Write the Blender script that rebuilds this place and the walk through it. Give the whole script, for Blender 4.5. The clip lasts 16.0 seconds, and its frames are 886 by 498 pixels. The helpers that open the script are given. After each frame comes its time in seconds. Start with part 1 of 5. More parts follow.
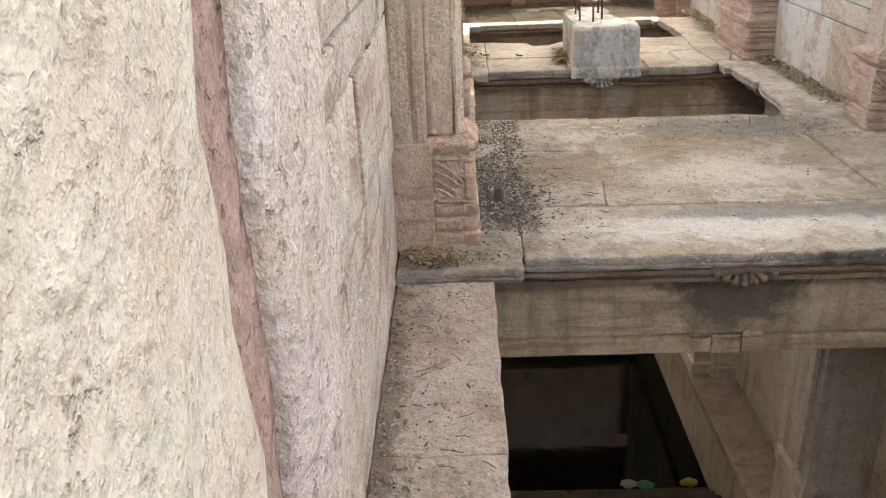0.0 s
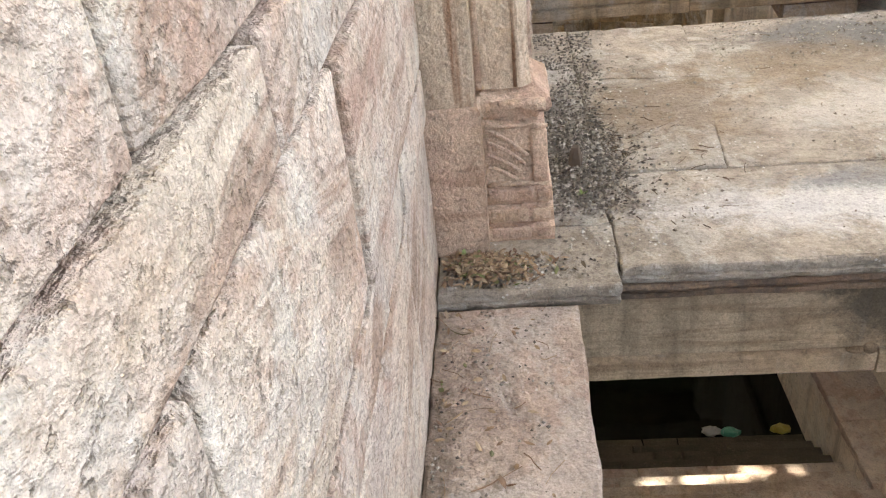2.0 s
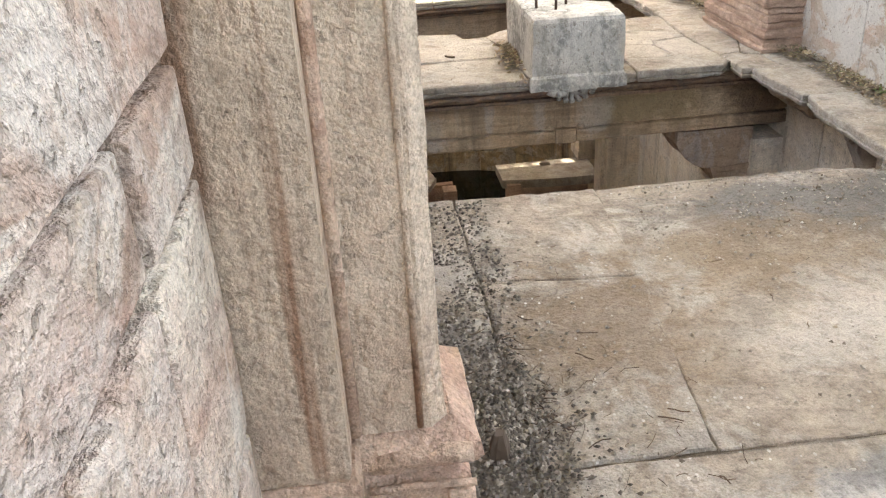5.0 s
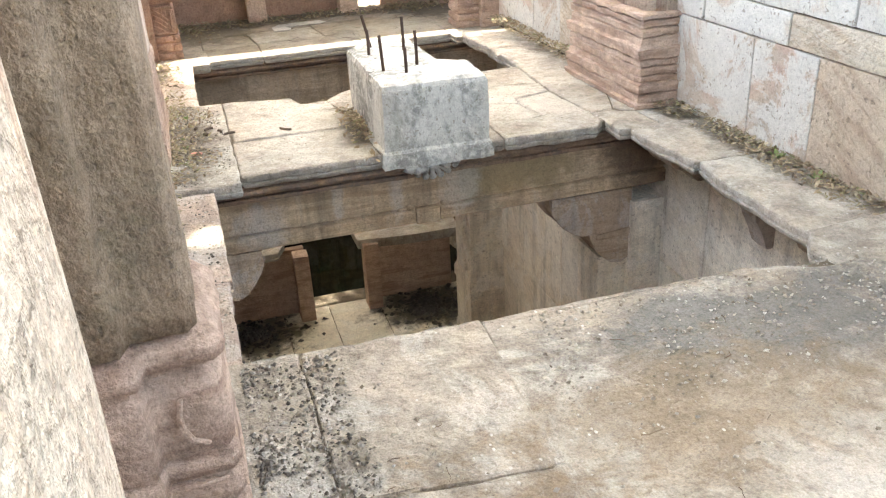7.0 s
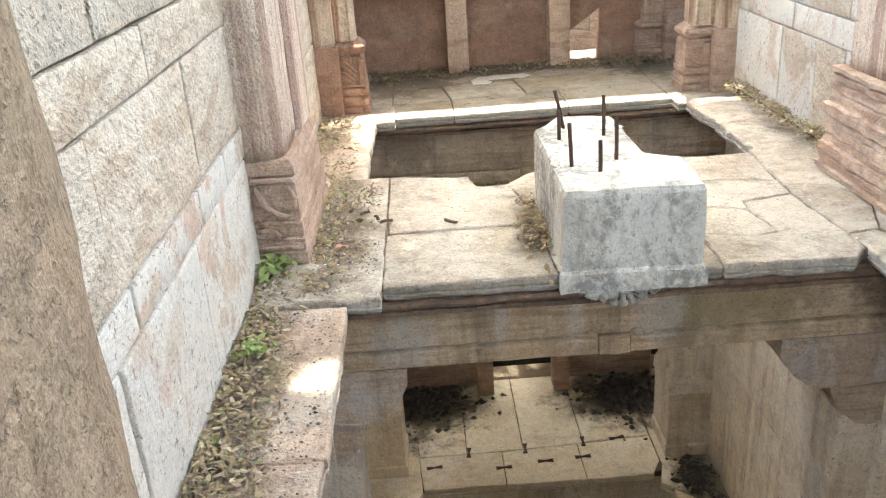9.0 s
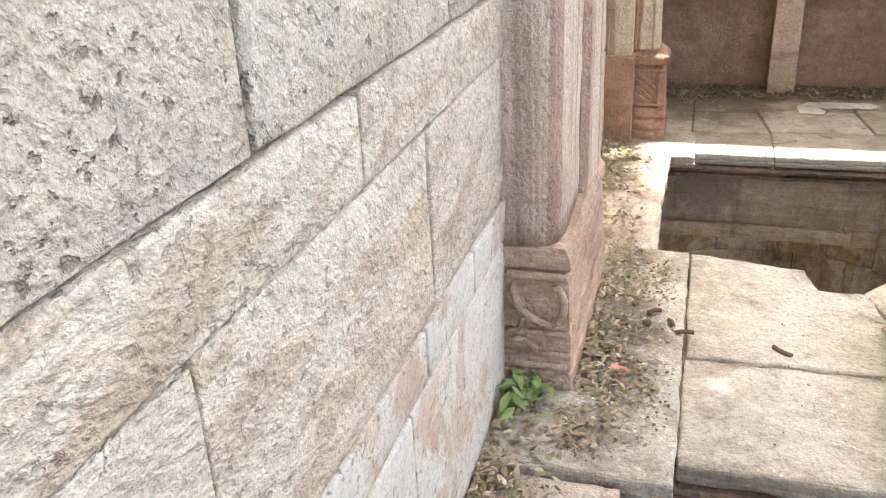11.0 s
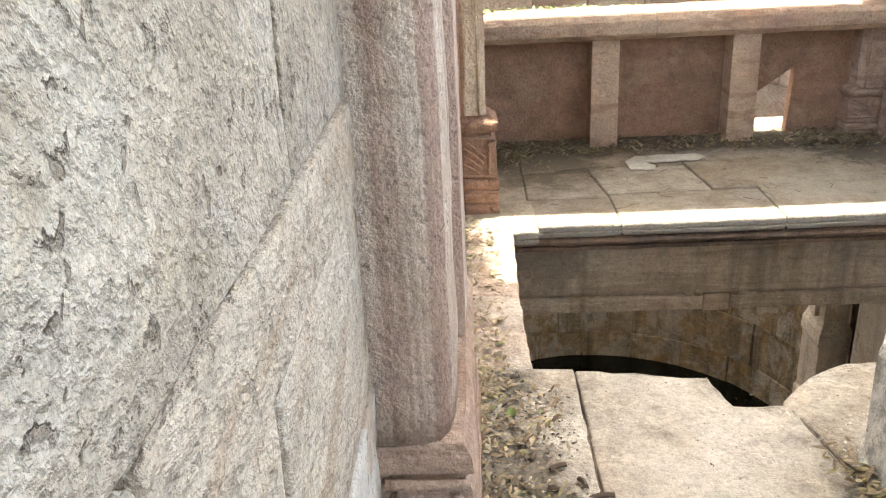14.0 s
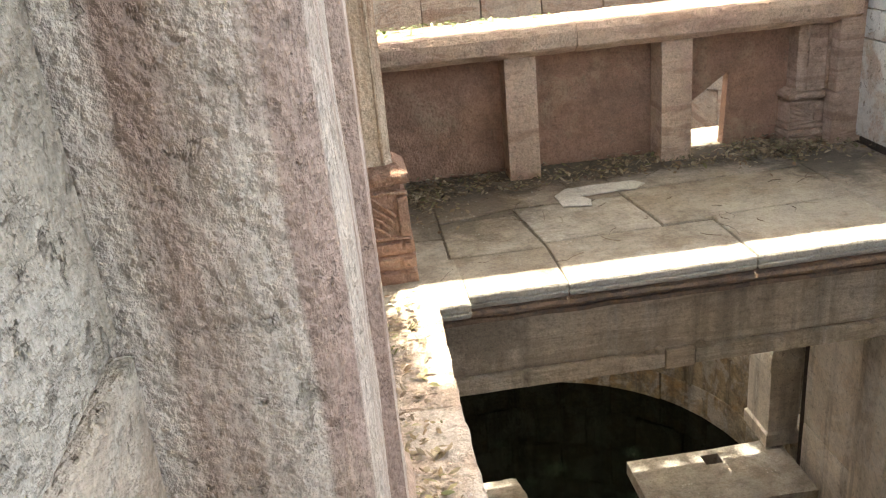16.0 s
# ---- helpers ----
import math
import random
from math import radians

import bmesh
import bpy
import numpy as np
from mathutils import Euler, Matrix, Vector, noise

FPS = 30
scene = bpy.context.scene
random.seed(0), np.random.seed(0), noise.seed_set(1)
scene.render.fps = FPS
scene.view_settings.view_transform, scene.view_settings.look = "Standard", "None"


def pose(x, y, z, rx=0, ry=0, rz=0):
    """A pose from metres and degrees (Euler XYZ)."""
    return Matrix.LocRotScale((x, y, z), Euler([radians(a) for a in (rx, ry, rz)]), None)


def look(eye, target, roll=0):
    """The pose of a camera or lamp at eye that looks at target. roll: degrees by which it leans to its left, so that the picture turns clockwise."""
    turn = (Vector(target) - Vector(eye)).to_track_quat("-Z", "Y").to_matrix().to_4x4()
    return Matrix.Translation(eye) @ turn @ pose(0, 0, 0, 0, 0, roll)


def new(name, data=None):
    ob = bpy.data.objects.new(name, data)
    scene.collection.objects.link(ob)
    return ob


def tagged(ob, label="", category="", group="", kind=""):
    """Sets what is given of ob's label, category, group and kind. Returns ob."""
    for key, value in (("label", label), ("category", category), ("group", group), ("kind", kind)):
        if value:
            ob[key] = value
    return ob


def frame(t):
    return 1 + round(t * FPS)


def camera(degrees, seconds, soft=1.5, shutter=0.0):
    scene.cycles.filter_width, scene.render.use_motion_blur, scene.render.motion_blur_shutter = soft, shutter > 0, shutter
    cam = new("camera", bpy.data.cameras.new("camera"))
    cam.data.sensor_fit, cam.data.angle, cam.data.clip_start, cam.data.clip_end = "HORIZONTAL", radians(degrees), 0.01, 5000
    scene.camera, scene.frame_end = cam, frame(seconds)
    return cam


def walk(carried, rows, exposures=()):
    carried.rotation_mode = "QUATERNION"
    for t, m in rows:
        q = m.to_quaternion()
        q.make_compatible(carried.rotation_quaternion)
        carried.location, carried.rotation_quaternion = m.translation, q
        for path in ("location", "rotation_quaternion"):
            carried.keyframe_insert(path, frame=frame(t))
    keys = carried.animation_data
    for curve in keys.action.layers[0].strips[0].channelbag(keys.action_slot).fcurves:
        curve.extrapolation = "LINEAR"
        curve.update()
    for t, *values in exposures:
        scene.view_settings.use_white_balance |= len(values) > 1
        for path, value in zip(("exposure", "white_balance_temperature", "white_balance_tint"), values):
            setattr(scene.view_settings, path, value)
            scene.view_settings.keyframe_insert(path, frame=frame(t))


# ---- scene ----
cam = camera(54.8, 16.0, 1.2)
METRES, EYE, TILT, LEAN, TURN = 7.5, 1.58, 0.0, 0.0, 1.8
ROWS = [
    (0.0, 0.0, 0.0, 0.0, -0.96, -23.94, 2.17),
    (0.5, 0.0046, 0.0466, -0.0051, 0.15, -26.79, 2.47),
    (1.0, 0.0064, 0.0907, -0.0086, 1.36, -29.37, 2.91),
    (1.5, -0.0001, 0.1306, -0.0144, 0.83, -30.47, 4.9),
    (2.0, -0.0018, 0.1613, -0.015, 1.01, -31.79, 5.34),
    (2.5, -0.0016, 0.1846, -0.0193, 1.14, -33.58, 3.88),
    (3.0, 0.0034, 0.2105, -0.0186, 0.18, -33.37, 2.02),
    (3.5, 0.0038, 0.233, -0.018, -2.13, -31.36, 1.32),
    (4.0, -0.0017, 0.2644, -0.0147, -5.27, -29.48, 2.01),
    (4.5, -0.0033, 0.2956, -0.0148, -7.39, -28.29, 2.75),
    (7.0, 0.0256, 0.4492, -0.0172, -18.99, -26.28, 2.79),
    (7.5, 0.0358, 0.4767, -0.0179, -24.2, -26.06, 2.93),
    (8.0, 0.0468, 0.5087, -0.0153, -22.66, -24.78, 4.16),
    (8.5, 0.0685, 0.5413, -0.0148, -13.63, -24.25, 4.35),
    (9.0, 0.0794, 0.5775, -0.0153, -3.92, -23.68, 3.71),
    (9.5, 0.0741, 0.6238, -0.0138, 4.71, -23.59, 3.2),
    (12.0, 0.0431, 0.7804, -0.0151, 14.84, -25.12, 2.62),
    (12.5, 0.045, 0.7953, -0.0155, 9.8, -25.54, 2.63),
    (13.0, 0.0366, 0.8159, -0.0159, 1.31, -25.58, 1.93),
    (13.5, 0.0256, 0.8287, -0.0148, -2.9, -24.5, 2.3),
    (14.0, 0.0146, 0.843, -0.0147, -0.51, -22.64, 2.74),
    (14.5, 0.0115, 0.873, -0.0107, -0.1, -20.95, 2.32),
    (15.0, 0.013, 0.9007, -0.0153, -2.58, -20.78, 3.35),
    (15.5, 0.0133, 0.9383, -0.0179, -5.86, -21.8, 4.82),
    (16.0, 0.0143, 0.9639, -0.0205, -8.66, -22.7, 5.17),
]
walk(cam, [(t, pose(0, 0, EYE, TILT, LEAN, TURN) @ pose(METRES * x, METRES * y, METRES * z, 90 + pitch, roll, yaw)) for t, x, y, z, yaw, pitch, roll in ROWS],
     [(0.0, 3.14, 8250, 10), (1.0, 3.34, 8100, 10), (2.5, 3.46, 8000, 8), (3.5, 3.44, 8000, 8), (4.5, 3.31, 7950, 8), (7.0, 3.8, 7300, 4), (8.5, 3.72, 7350, 2), (9.0, 3.76, 7400, 3), (12.0, 3.56, 7350, 6), (14.0, 3.42, 7450, 5), (15.0, 3.23, 7650, 5), (16.0, 3.36, 7400, 4)])

# ---- light: hazy sky in open shade, one steep sun between the trees ----
world = bpy.data.worlds.new("sky")
scene.world = world
world.use_nodes = True
wn = world.node_tree.nodes
sky = wn.new("ShaderNodeTexSky")
sky.sky_type = 'NISHITA'
sky.sun_disc = False
SUN_EL, SUN_AZ = 83.0, 17.0
sky.sun_elevation, sky.sun_rotation = radians(SUN_EL), radians(SUN_AZ)
sky.dust_density, sky.ozone_density = 5.0, 0.3
world.node_tree.links.new(sky.outputs[0], wn["Background"].inputs[0])
wn["Background"].inputs[1].default_value = 0.15
sun = new("sun", bpy.data.lights.new("sun", 'SUN'))
sun.data.energy, sun.data.angle, sun.data.color = 1.8, radians(0.55), (1.0, 0.97, 0.92)
toward = Vector((math.sin(radians(SUN_AZ)) * math.cos(radians(SUN_EL)), math.cos(radians(SUN_AZ)) * math.cos(radians(SUN_EL)), math.sin(radians(SUN_EL))))
sun.matrix_world = look(toward * 30, (0, 0, 0))


# ---- materials ----
def nodes_of(name):
    m = bpy.data.materials.new(name)
    m.use_nodes = True
    t = m.node_tree
    return m, t, t.nodes["Principled BSDF"]


class Kit:
    """Short hand for the nodes of one material."""

    def __init__(self, tree):
        self.t = tree

    def add(self, kind, **values):
        n = self.t.nodes.new(kind)
        for k, v in values.items():
            n.inputs[k].default_value = v
        return n

    def link(self, a, b):
        self.t.links.new(a, b)

    def place(self, turn=0.0, stretch=(1, 1, 1), shuffle=True, swing=0.0):
        geo = self.add("ShaderNodeNewGeometry").outputs["Position"]
        if shuffle:
            info = self.add("ShaderNodeObjectInfo")
            far = self.add("ShaderNodeVectorMath")
            far.operation = 'SCALE'
            far.inputs[0].default_value = (17.3, 9.1, 23.7)
            self.link(info.outputs["Random"], far.inputs["Scale"])
            s = self.add("ShaderNodeVectorMath")
            self.link(geo, s.inputs[0])
            self.link(far.outputs[0], s.inputs[1])
            geo = s.outputs[0]
        mp = self.add("ShaderNodeMapping")
        mp.vector_type = 'TEXTURE'
        mp.inputs["Rotation"].default_value = (radians(turn), 0, 0)
        if swing:
            info = self.add("ShaderNodeObjectInfo")
            c = self.add("ShaderNodeCombineXYZ")
            self.link(self.ramp(info.outputs["Random"], 0.0, 1.0, radians(turn - swing), radians(turn + swing)), c.inputs[0])
            self.link(c.outputs[0], mp.inputs["Rotation"])
        mp.inputs["Scale"].default_value = tuple(1.0 / q for q in stretch)
        self.link(geo, mp.inputs["Vector"])
        return mp.outputs[0]

    def noise(self, vec, scale, detail=5, rough=0.6, warp=0.0):
        n = self.add("ShaderNodeTexNoise", Scale=scale, Detail=detail, Roughness=rough, Distortion=warp)
        self.link(vec, n.inputs["Vector"])
        return n.outputs["Fac"]

    def cells(self, vec, scale):
        n = self.add("ShaderNodeTexVoronoi", Scale=scale)
        self.link(vec, n.inputs["Vector"])
        return n.outputs["Distance"]

    def ramp(self, fac, a, b, lo=0.0, hi=1.0):
        n = self.add("ShaderNodeMapRange")
        n.inputs["From Min"].default_value, n.inputs["From Max"].default_value = a, b
        n.inputs["To Min"].default_value, n.inputs["To Max"].default_value = lo, hi
        self.link(fac, n.inputs["Value"])
        return n.outputs[0]

    def mul(self, a, b):
        n = self.add("ShaderNodeMath")
        n.operation = 'MULTIPLY'
        for i, v in enumerate((a, b)):
            if isinstance(v, (int, float)):
                n.inputs[i].default_value = v
            else:
                self.link(v, n.inputs[i])
        return n.outputs[0]

    def plus(self, a, b):
        n = self.add("ShaderNodeMath")
        for i, v in enumerate((a, b)):
            if isinstance(v, (int, float)):
                n.inputs[i].default_value = v
            else:
                self.link(v, n.inputs[i])
        return n.outputs[0]

    def mix(self, fac, a, b, blend='MIX'):
        n = self.t.nodes.new("ShaderNodeMix")
        n.data_type, n.blend_type = 'RGBA', blend
        for sock, v in ((n.inputs[0], fac), (n.inputs[6], a), (n.inputs[7], b)):
            if isinstance(v, (int, float)):
                sock.default_value = v
            elif isinstance(v, tuple):
                sock.default_value = (*v, 1)
            else:
                self.link(v, sock)
        return n.outputs[2]


def stone(name, pale, warm, dark, vein=0.5, stain=0.4, turn=35, pits=0.5, flecks=0.0, bump=0.5, moss=0.0, lime=0.0, grain=1.0, drip=0.0, swing=0.0, marks=(), bed=(1.0, 2.0, 13.0), soot=0.0, fine=0.5, blotch=0.0, cover=0.5, tex=(1.0, 0.7, 1.4), white=(0.62, 0.59, 0.54), lie=None, rings=0.0, upright=False, ochre=(0.5, 0.4, 0.27), rose=(0.53, 0.33, 0.26), grime=0.0):
    """Weathered sandstone: two tones in clouds, slanted bedding veins and rings, dirt, chisel grain and pits darkened
    in the colour and, where asked, lime, moss, flecks, drip marks, stains and patches at given places.
    """
    m, t, b = nodes_of(name)
    k = Kit(t)
    p = k.place()
    info = k.add("ShaderNodeObjectInfo").outputs["Random"]
    broad = k.noise(p, 1.7, 6, 0.6, 0.4)
    c = k.mix(k.ramp(broad, 0.38, 0.62), pale, warm)
    c = k.mix(k.ramp(info, 0.0, 1.0, 0.0, 0.5), c, warm)
    part_of = k.add("ShaderNodeMath")
    part_of.operation = 'FRACT'
    k.link(k.mul(info, 13.7), part_of.inputs[0])
    c = k.mix(k.ramp(part_of.outputs[0], 0.55, 1.0, 0.0, 0.4 if lime else 0.0), c, white)
    band = k.noise(k.place(turn, bed, True, swing), 1.0, 4, 0.55, 0.6)
    bands = k.mul(k.ramp(band, 0.52, 0.61), vein)
    c = k.mix(bands, c, dark)
    fine_band = k.noise(k.place(turn, tuple(q * 4.2 for q in bed), True, swing), 1.0, 4, 0.55, 0.3)
    c = k.mix(k.mul(k.ramp(fine_band, 0.5, 0.62), vein * fine), c, dark)
    if rings:
        lie_in = k.noise(k.place(turn, tuple(q * 0.6 for q in bed), True, swing), 1.0, 3, 0.5, 0.5)
        wave = k.add("ShaderNodeMath")
        wave.operation = 'SINE'
        k.link(k.mul(lie_in, 95.0), wave.inputs[0])
        where = k.ramp(k.noise(p, 2.1, 4, 0.6, 0.3), 0.46, 0.58)
        c = k.mix(k.mul(k.mul(k.ramp(wave.outputs[0], 0.1, 0.9), where), rings), c, dark)
    if blotch:
        q = k.noise(k.place(lie or 0, (1, 0.55, 1.1), True, 14), 3.6, 8, 0.66, 0.5)
        c = k.mix(k.mul(k.ramp(q, 0.5, 0.62), blotch), c, rose)
        q = k.noise(p, 3.3, 8, 0.72, 0.8)
        c = k.mix(k.mul(k.ramp(q, 0.34, 0.46, 1.0, 0.0), blotch * 0.8), c, ochre)
    dirt = k.noise(k.place(0, (1, 1, 0.55), False), 2.3, 8, 0.7, 0.5)
    c = k.mix(k.mul(k.ramp(dirt, 0.53, 0.68), stain), c, (0.13, 0.105, 0.08))
    if grime:
        g = k.noise(k.place(0, (1, 1, 1), False), 5.5, 10, 0.76, 0.35)
        c = k.mix(k.mul(k.ramp(g, 0.46, 0.64), grime), c, tuple(q * 0.42 for q in warm))
        g = k.noise(p, 13, 8, 0.7, 0.2)
        c = k.mix(k.mul(k.ramp(g, 0.53, 0.66), grime * 0.7), c, tuple(q * 0.35 for q in warm))
    if drip:
        run = k.noise(k.place(0, (7, 7, 0.5), False), 1.0, 6, 0.65, 0.2)
        c = k.mix(k.mul(k.ramp(run, 0.5, 0.66), drip), c, (0.1, 0.085, 0.065))
        run2 = k.noise(k.place(0, (5, 5, 0.35)), 1.3, 5, 0.65, 0.1)
        c = k.mix(k.mul(k.ramp(run2, 0.57, 0.66), drip * 0.6), c, (0.55, 0.5, 0.44))
    if lime:
        l = k.noise(p, 2.3, 9, 0.7, 0.6)
        c = k.mix(k.mul(k.ramp(l, cover, cover + 0.05), lime), c, white)
    if moss:
        g = k.noise(p, 2.6, 8, 0.75, 0.3)
        c = k.mix(k.mul(k.ramp(g, 0.52, 0.66), moss), c, (0.12, 0.12, 0.06))
    flat = k.place(0, (1, 1, 1), False)
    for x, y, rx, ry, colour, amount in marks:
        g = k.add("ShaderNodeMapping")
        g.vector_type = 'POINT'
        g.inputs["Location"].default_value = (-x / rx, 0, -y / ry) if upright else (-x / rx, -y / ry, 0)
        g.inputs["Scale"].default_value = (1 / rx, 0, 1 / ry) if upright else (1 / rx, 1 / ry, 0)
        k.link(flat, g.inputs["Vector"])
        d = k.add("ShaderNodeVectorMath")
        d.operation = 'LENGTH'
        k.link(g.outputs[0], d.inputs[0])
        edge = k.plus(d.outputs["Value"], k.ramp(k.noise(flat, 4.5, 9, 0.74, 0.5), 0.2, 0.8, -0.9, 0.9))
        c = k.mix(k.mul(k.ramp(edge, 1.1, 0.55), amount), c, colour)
    if soot:
        g = k.mul(k.ramp(k.noise(k.place(0, (1, 1, 0.6)), 3.2, 9, 0.72, 0.5), 0.47, 0.56), k.ramp(k.noise(p, 26, 4, 0.7), 0.36, 0.52))
        c = k.mix(k.mul(g, soot), c, (0.09, 0.09, 0.085))
    aniso = k.place(turn, tex, True, swing) if lie is None else k.place(lie, tex, True, 12)
    coarse = k.noise(aniso, 15, 6, 0.6)
    tooth = k.noise(aniso, 62, 4, 0.6)
    sand = k.noise(p, 210, 2, 0.5)
    tone = k.mul(k.ramp(coarse, 0.36, 0.64, 1.0 - 0.08 * grain, 1.0 + 0.07 * grain), k.ramp(sand, 0.35, 0.65, 1.0 - 0.13 * grain, 1.0 + 0.12 * grain))
    # low spots of the grain are darkened in the colour, as bump shading is weak
    tone = k.mul(tone, k.ramp(tooth, 0.36, 0.49, 1.0 - 0.18 * grain, 1.0 + 0.03 * grain))
    tone = k.mul(tone, k.ramp(info, 0.0, 1.0, 1.06, 0.93))
    sc = k.add("ShaderNodeVectorMath")
    sc.operation = 'SCALE'
    k.link(c, sc.inputs[0])
    k.link(tone, sc.inputs["Scale"])
    c = sc.outputs[0]
    # dark pit colour stands for dirt in cavities and for weak bump shading
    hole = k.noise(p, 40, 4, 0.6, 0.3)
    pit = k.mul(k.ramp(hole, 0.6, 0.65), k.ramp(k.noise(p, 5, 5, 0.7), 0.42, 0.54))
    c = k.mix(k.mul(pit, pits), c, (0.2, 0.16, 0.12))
    if flecks:
        f = k.cells(k.place(0, (1, 0.7, 1), False), 38)
        on = k.mul(k.ramp(f, 0.2, 0.14), k.ramp(k.noise(p, 3.2, 6, 0.75), 0.5, 0.62))
        c = k.mix(k.mul(on, flecks), c, (0.72, 0.7, 0.65))
        d = k.cells(p, 30)
        on = k.mul(k.ramp(d, 0.13, 0.08), k.ramp(k.noise(p, 3, 5, 0.7), 0.5, 0.62))
        c = k.mix(k.mul(on, flecks * 0.8), c, (0.09, 0.075, 0.055))
    k.link(c, b.inputs["Base Color"])
    b.inputs["Roughness"].default_value = 0.9
    b.inputs["Specular IOR Level"].default_value = 0.25
    h = k.plus(k.mul(coarse, 1.5), k.mul(tooth, 0.8))
    h = k.plus(h, k.mul(fine_band, 0.7 * vein * fine))
    h = k.plus(h, k.mul(pit, -0.6 * pits))
    bm_ = k.add("ShaderNodeBump", Strength=min(1.0, bump), Distance=0.021)
    k.link(h, bm_.inputs["Height"])
    k.link(bm_.outputs[0], b.inputs["Normal"])
    return m


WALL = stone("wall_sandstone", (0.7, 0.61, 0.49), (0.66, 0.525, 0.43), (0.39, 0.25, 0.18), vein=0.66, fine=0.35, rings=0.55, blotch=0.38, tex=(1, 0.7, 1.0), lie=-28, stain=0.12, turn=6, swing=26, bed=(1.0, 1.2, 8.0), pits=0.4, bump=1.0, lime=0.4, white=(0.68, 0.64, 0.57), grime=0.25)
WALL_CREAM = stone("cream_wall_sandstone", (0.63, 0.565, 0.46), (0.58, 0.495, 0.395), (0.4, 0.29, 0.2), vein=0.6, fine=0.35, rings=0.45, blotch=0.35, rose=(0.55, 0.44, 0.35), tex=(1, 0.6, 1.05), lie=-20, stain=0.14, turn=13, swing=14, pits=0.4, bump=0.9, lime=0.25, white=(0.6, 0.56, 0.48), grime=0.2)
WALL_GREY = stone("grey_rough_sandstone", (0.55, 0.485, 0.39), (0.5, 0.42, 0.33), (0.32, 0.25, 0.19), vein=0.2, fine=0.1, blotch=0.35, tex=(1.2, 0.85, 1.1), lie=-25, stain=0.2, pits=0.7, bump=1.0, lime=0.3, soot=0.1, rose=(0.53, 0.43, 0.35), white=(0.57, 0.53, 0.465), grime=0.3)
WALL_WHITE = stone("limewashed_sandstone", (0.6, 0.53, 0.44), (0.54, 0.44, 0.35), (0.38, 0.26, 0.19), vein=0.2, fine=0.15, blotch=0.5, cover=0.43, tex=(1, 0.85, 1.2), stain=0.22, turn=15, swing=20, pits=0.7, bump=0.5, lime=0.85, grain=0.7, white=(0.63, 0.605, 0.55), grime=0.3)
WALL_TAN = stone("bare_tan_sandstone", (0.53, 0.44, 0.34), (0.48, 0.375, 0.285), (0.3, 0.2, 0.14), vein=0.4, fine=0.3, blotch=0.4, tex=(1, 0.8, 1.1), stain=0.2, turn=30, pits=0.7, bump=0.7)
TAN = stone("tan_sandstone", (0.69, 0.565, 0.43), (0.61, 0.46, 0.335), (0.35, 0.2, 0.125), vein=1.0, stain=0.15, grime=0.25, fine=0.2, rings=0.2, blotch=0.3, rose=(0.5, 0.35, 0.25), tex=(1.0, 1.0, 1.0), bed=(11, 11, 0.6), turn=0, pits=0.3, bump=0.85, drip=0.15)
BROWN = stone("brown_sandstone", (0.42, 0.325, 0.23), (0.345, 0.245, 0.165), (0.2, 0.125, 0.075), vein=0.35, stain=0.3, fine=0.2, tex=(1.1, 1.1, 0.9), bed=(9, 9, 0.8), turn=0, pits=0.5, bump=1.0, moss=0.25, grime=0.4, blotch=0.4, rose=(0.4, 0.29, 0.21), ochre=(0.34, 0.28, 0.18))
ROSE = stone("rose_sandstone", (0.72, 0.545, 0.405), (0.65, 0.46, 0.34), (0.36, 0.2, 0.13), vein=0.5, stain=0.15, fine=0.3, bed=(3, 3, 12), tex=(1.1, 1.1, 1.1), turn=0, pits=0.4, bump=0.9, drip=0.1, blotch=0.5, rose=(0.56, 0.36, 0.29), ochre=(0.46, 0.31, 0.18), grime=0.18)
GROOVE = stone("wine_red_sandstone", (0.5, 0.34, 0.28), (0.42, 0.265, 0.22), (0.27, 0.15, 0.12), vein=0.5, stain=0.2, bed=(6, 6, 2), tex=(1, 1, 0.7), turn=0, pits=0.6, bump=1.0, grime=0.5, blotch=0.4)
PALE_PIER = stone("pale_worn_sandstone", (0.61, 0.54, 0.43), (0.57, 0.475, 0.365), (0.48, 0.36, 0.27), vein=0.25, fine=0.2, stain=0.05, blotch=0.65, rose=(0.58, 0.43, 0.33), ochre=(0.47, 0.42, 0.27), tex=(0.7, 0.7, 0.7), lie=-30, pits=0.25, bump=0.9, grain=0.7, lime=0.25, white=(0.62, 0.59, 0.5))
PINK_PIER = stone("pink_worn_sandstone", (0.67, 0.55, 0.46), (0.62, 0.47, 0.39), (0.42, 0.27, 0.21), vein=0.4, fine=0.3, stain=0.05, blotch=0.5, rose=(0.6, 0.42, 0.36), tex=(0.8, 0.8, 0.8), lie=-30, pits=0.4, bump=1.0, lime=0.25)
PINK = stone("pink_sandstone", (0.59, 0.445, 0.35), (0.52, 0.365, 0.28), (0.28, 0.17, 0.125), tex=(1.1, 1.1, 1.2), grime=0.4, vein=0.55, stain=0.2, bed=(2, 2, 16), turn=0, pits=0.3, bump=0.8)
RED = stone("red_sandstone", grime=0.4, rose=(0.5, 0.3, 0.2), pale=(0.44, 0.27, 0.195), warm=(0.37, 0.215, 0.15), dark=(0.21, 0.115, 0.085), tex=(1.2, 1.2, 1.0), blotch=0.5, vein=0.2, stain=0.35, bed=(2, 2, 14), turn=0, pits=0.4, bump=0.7)
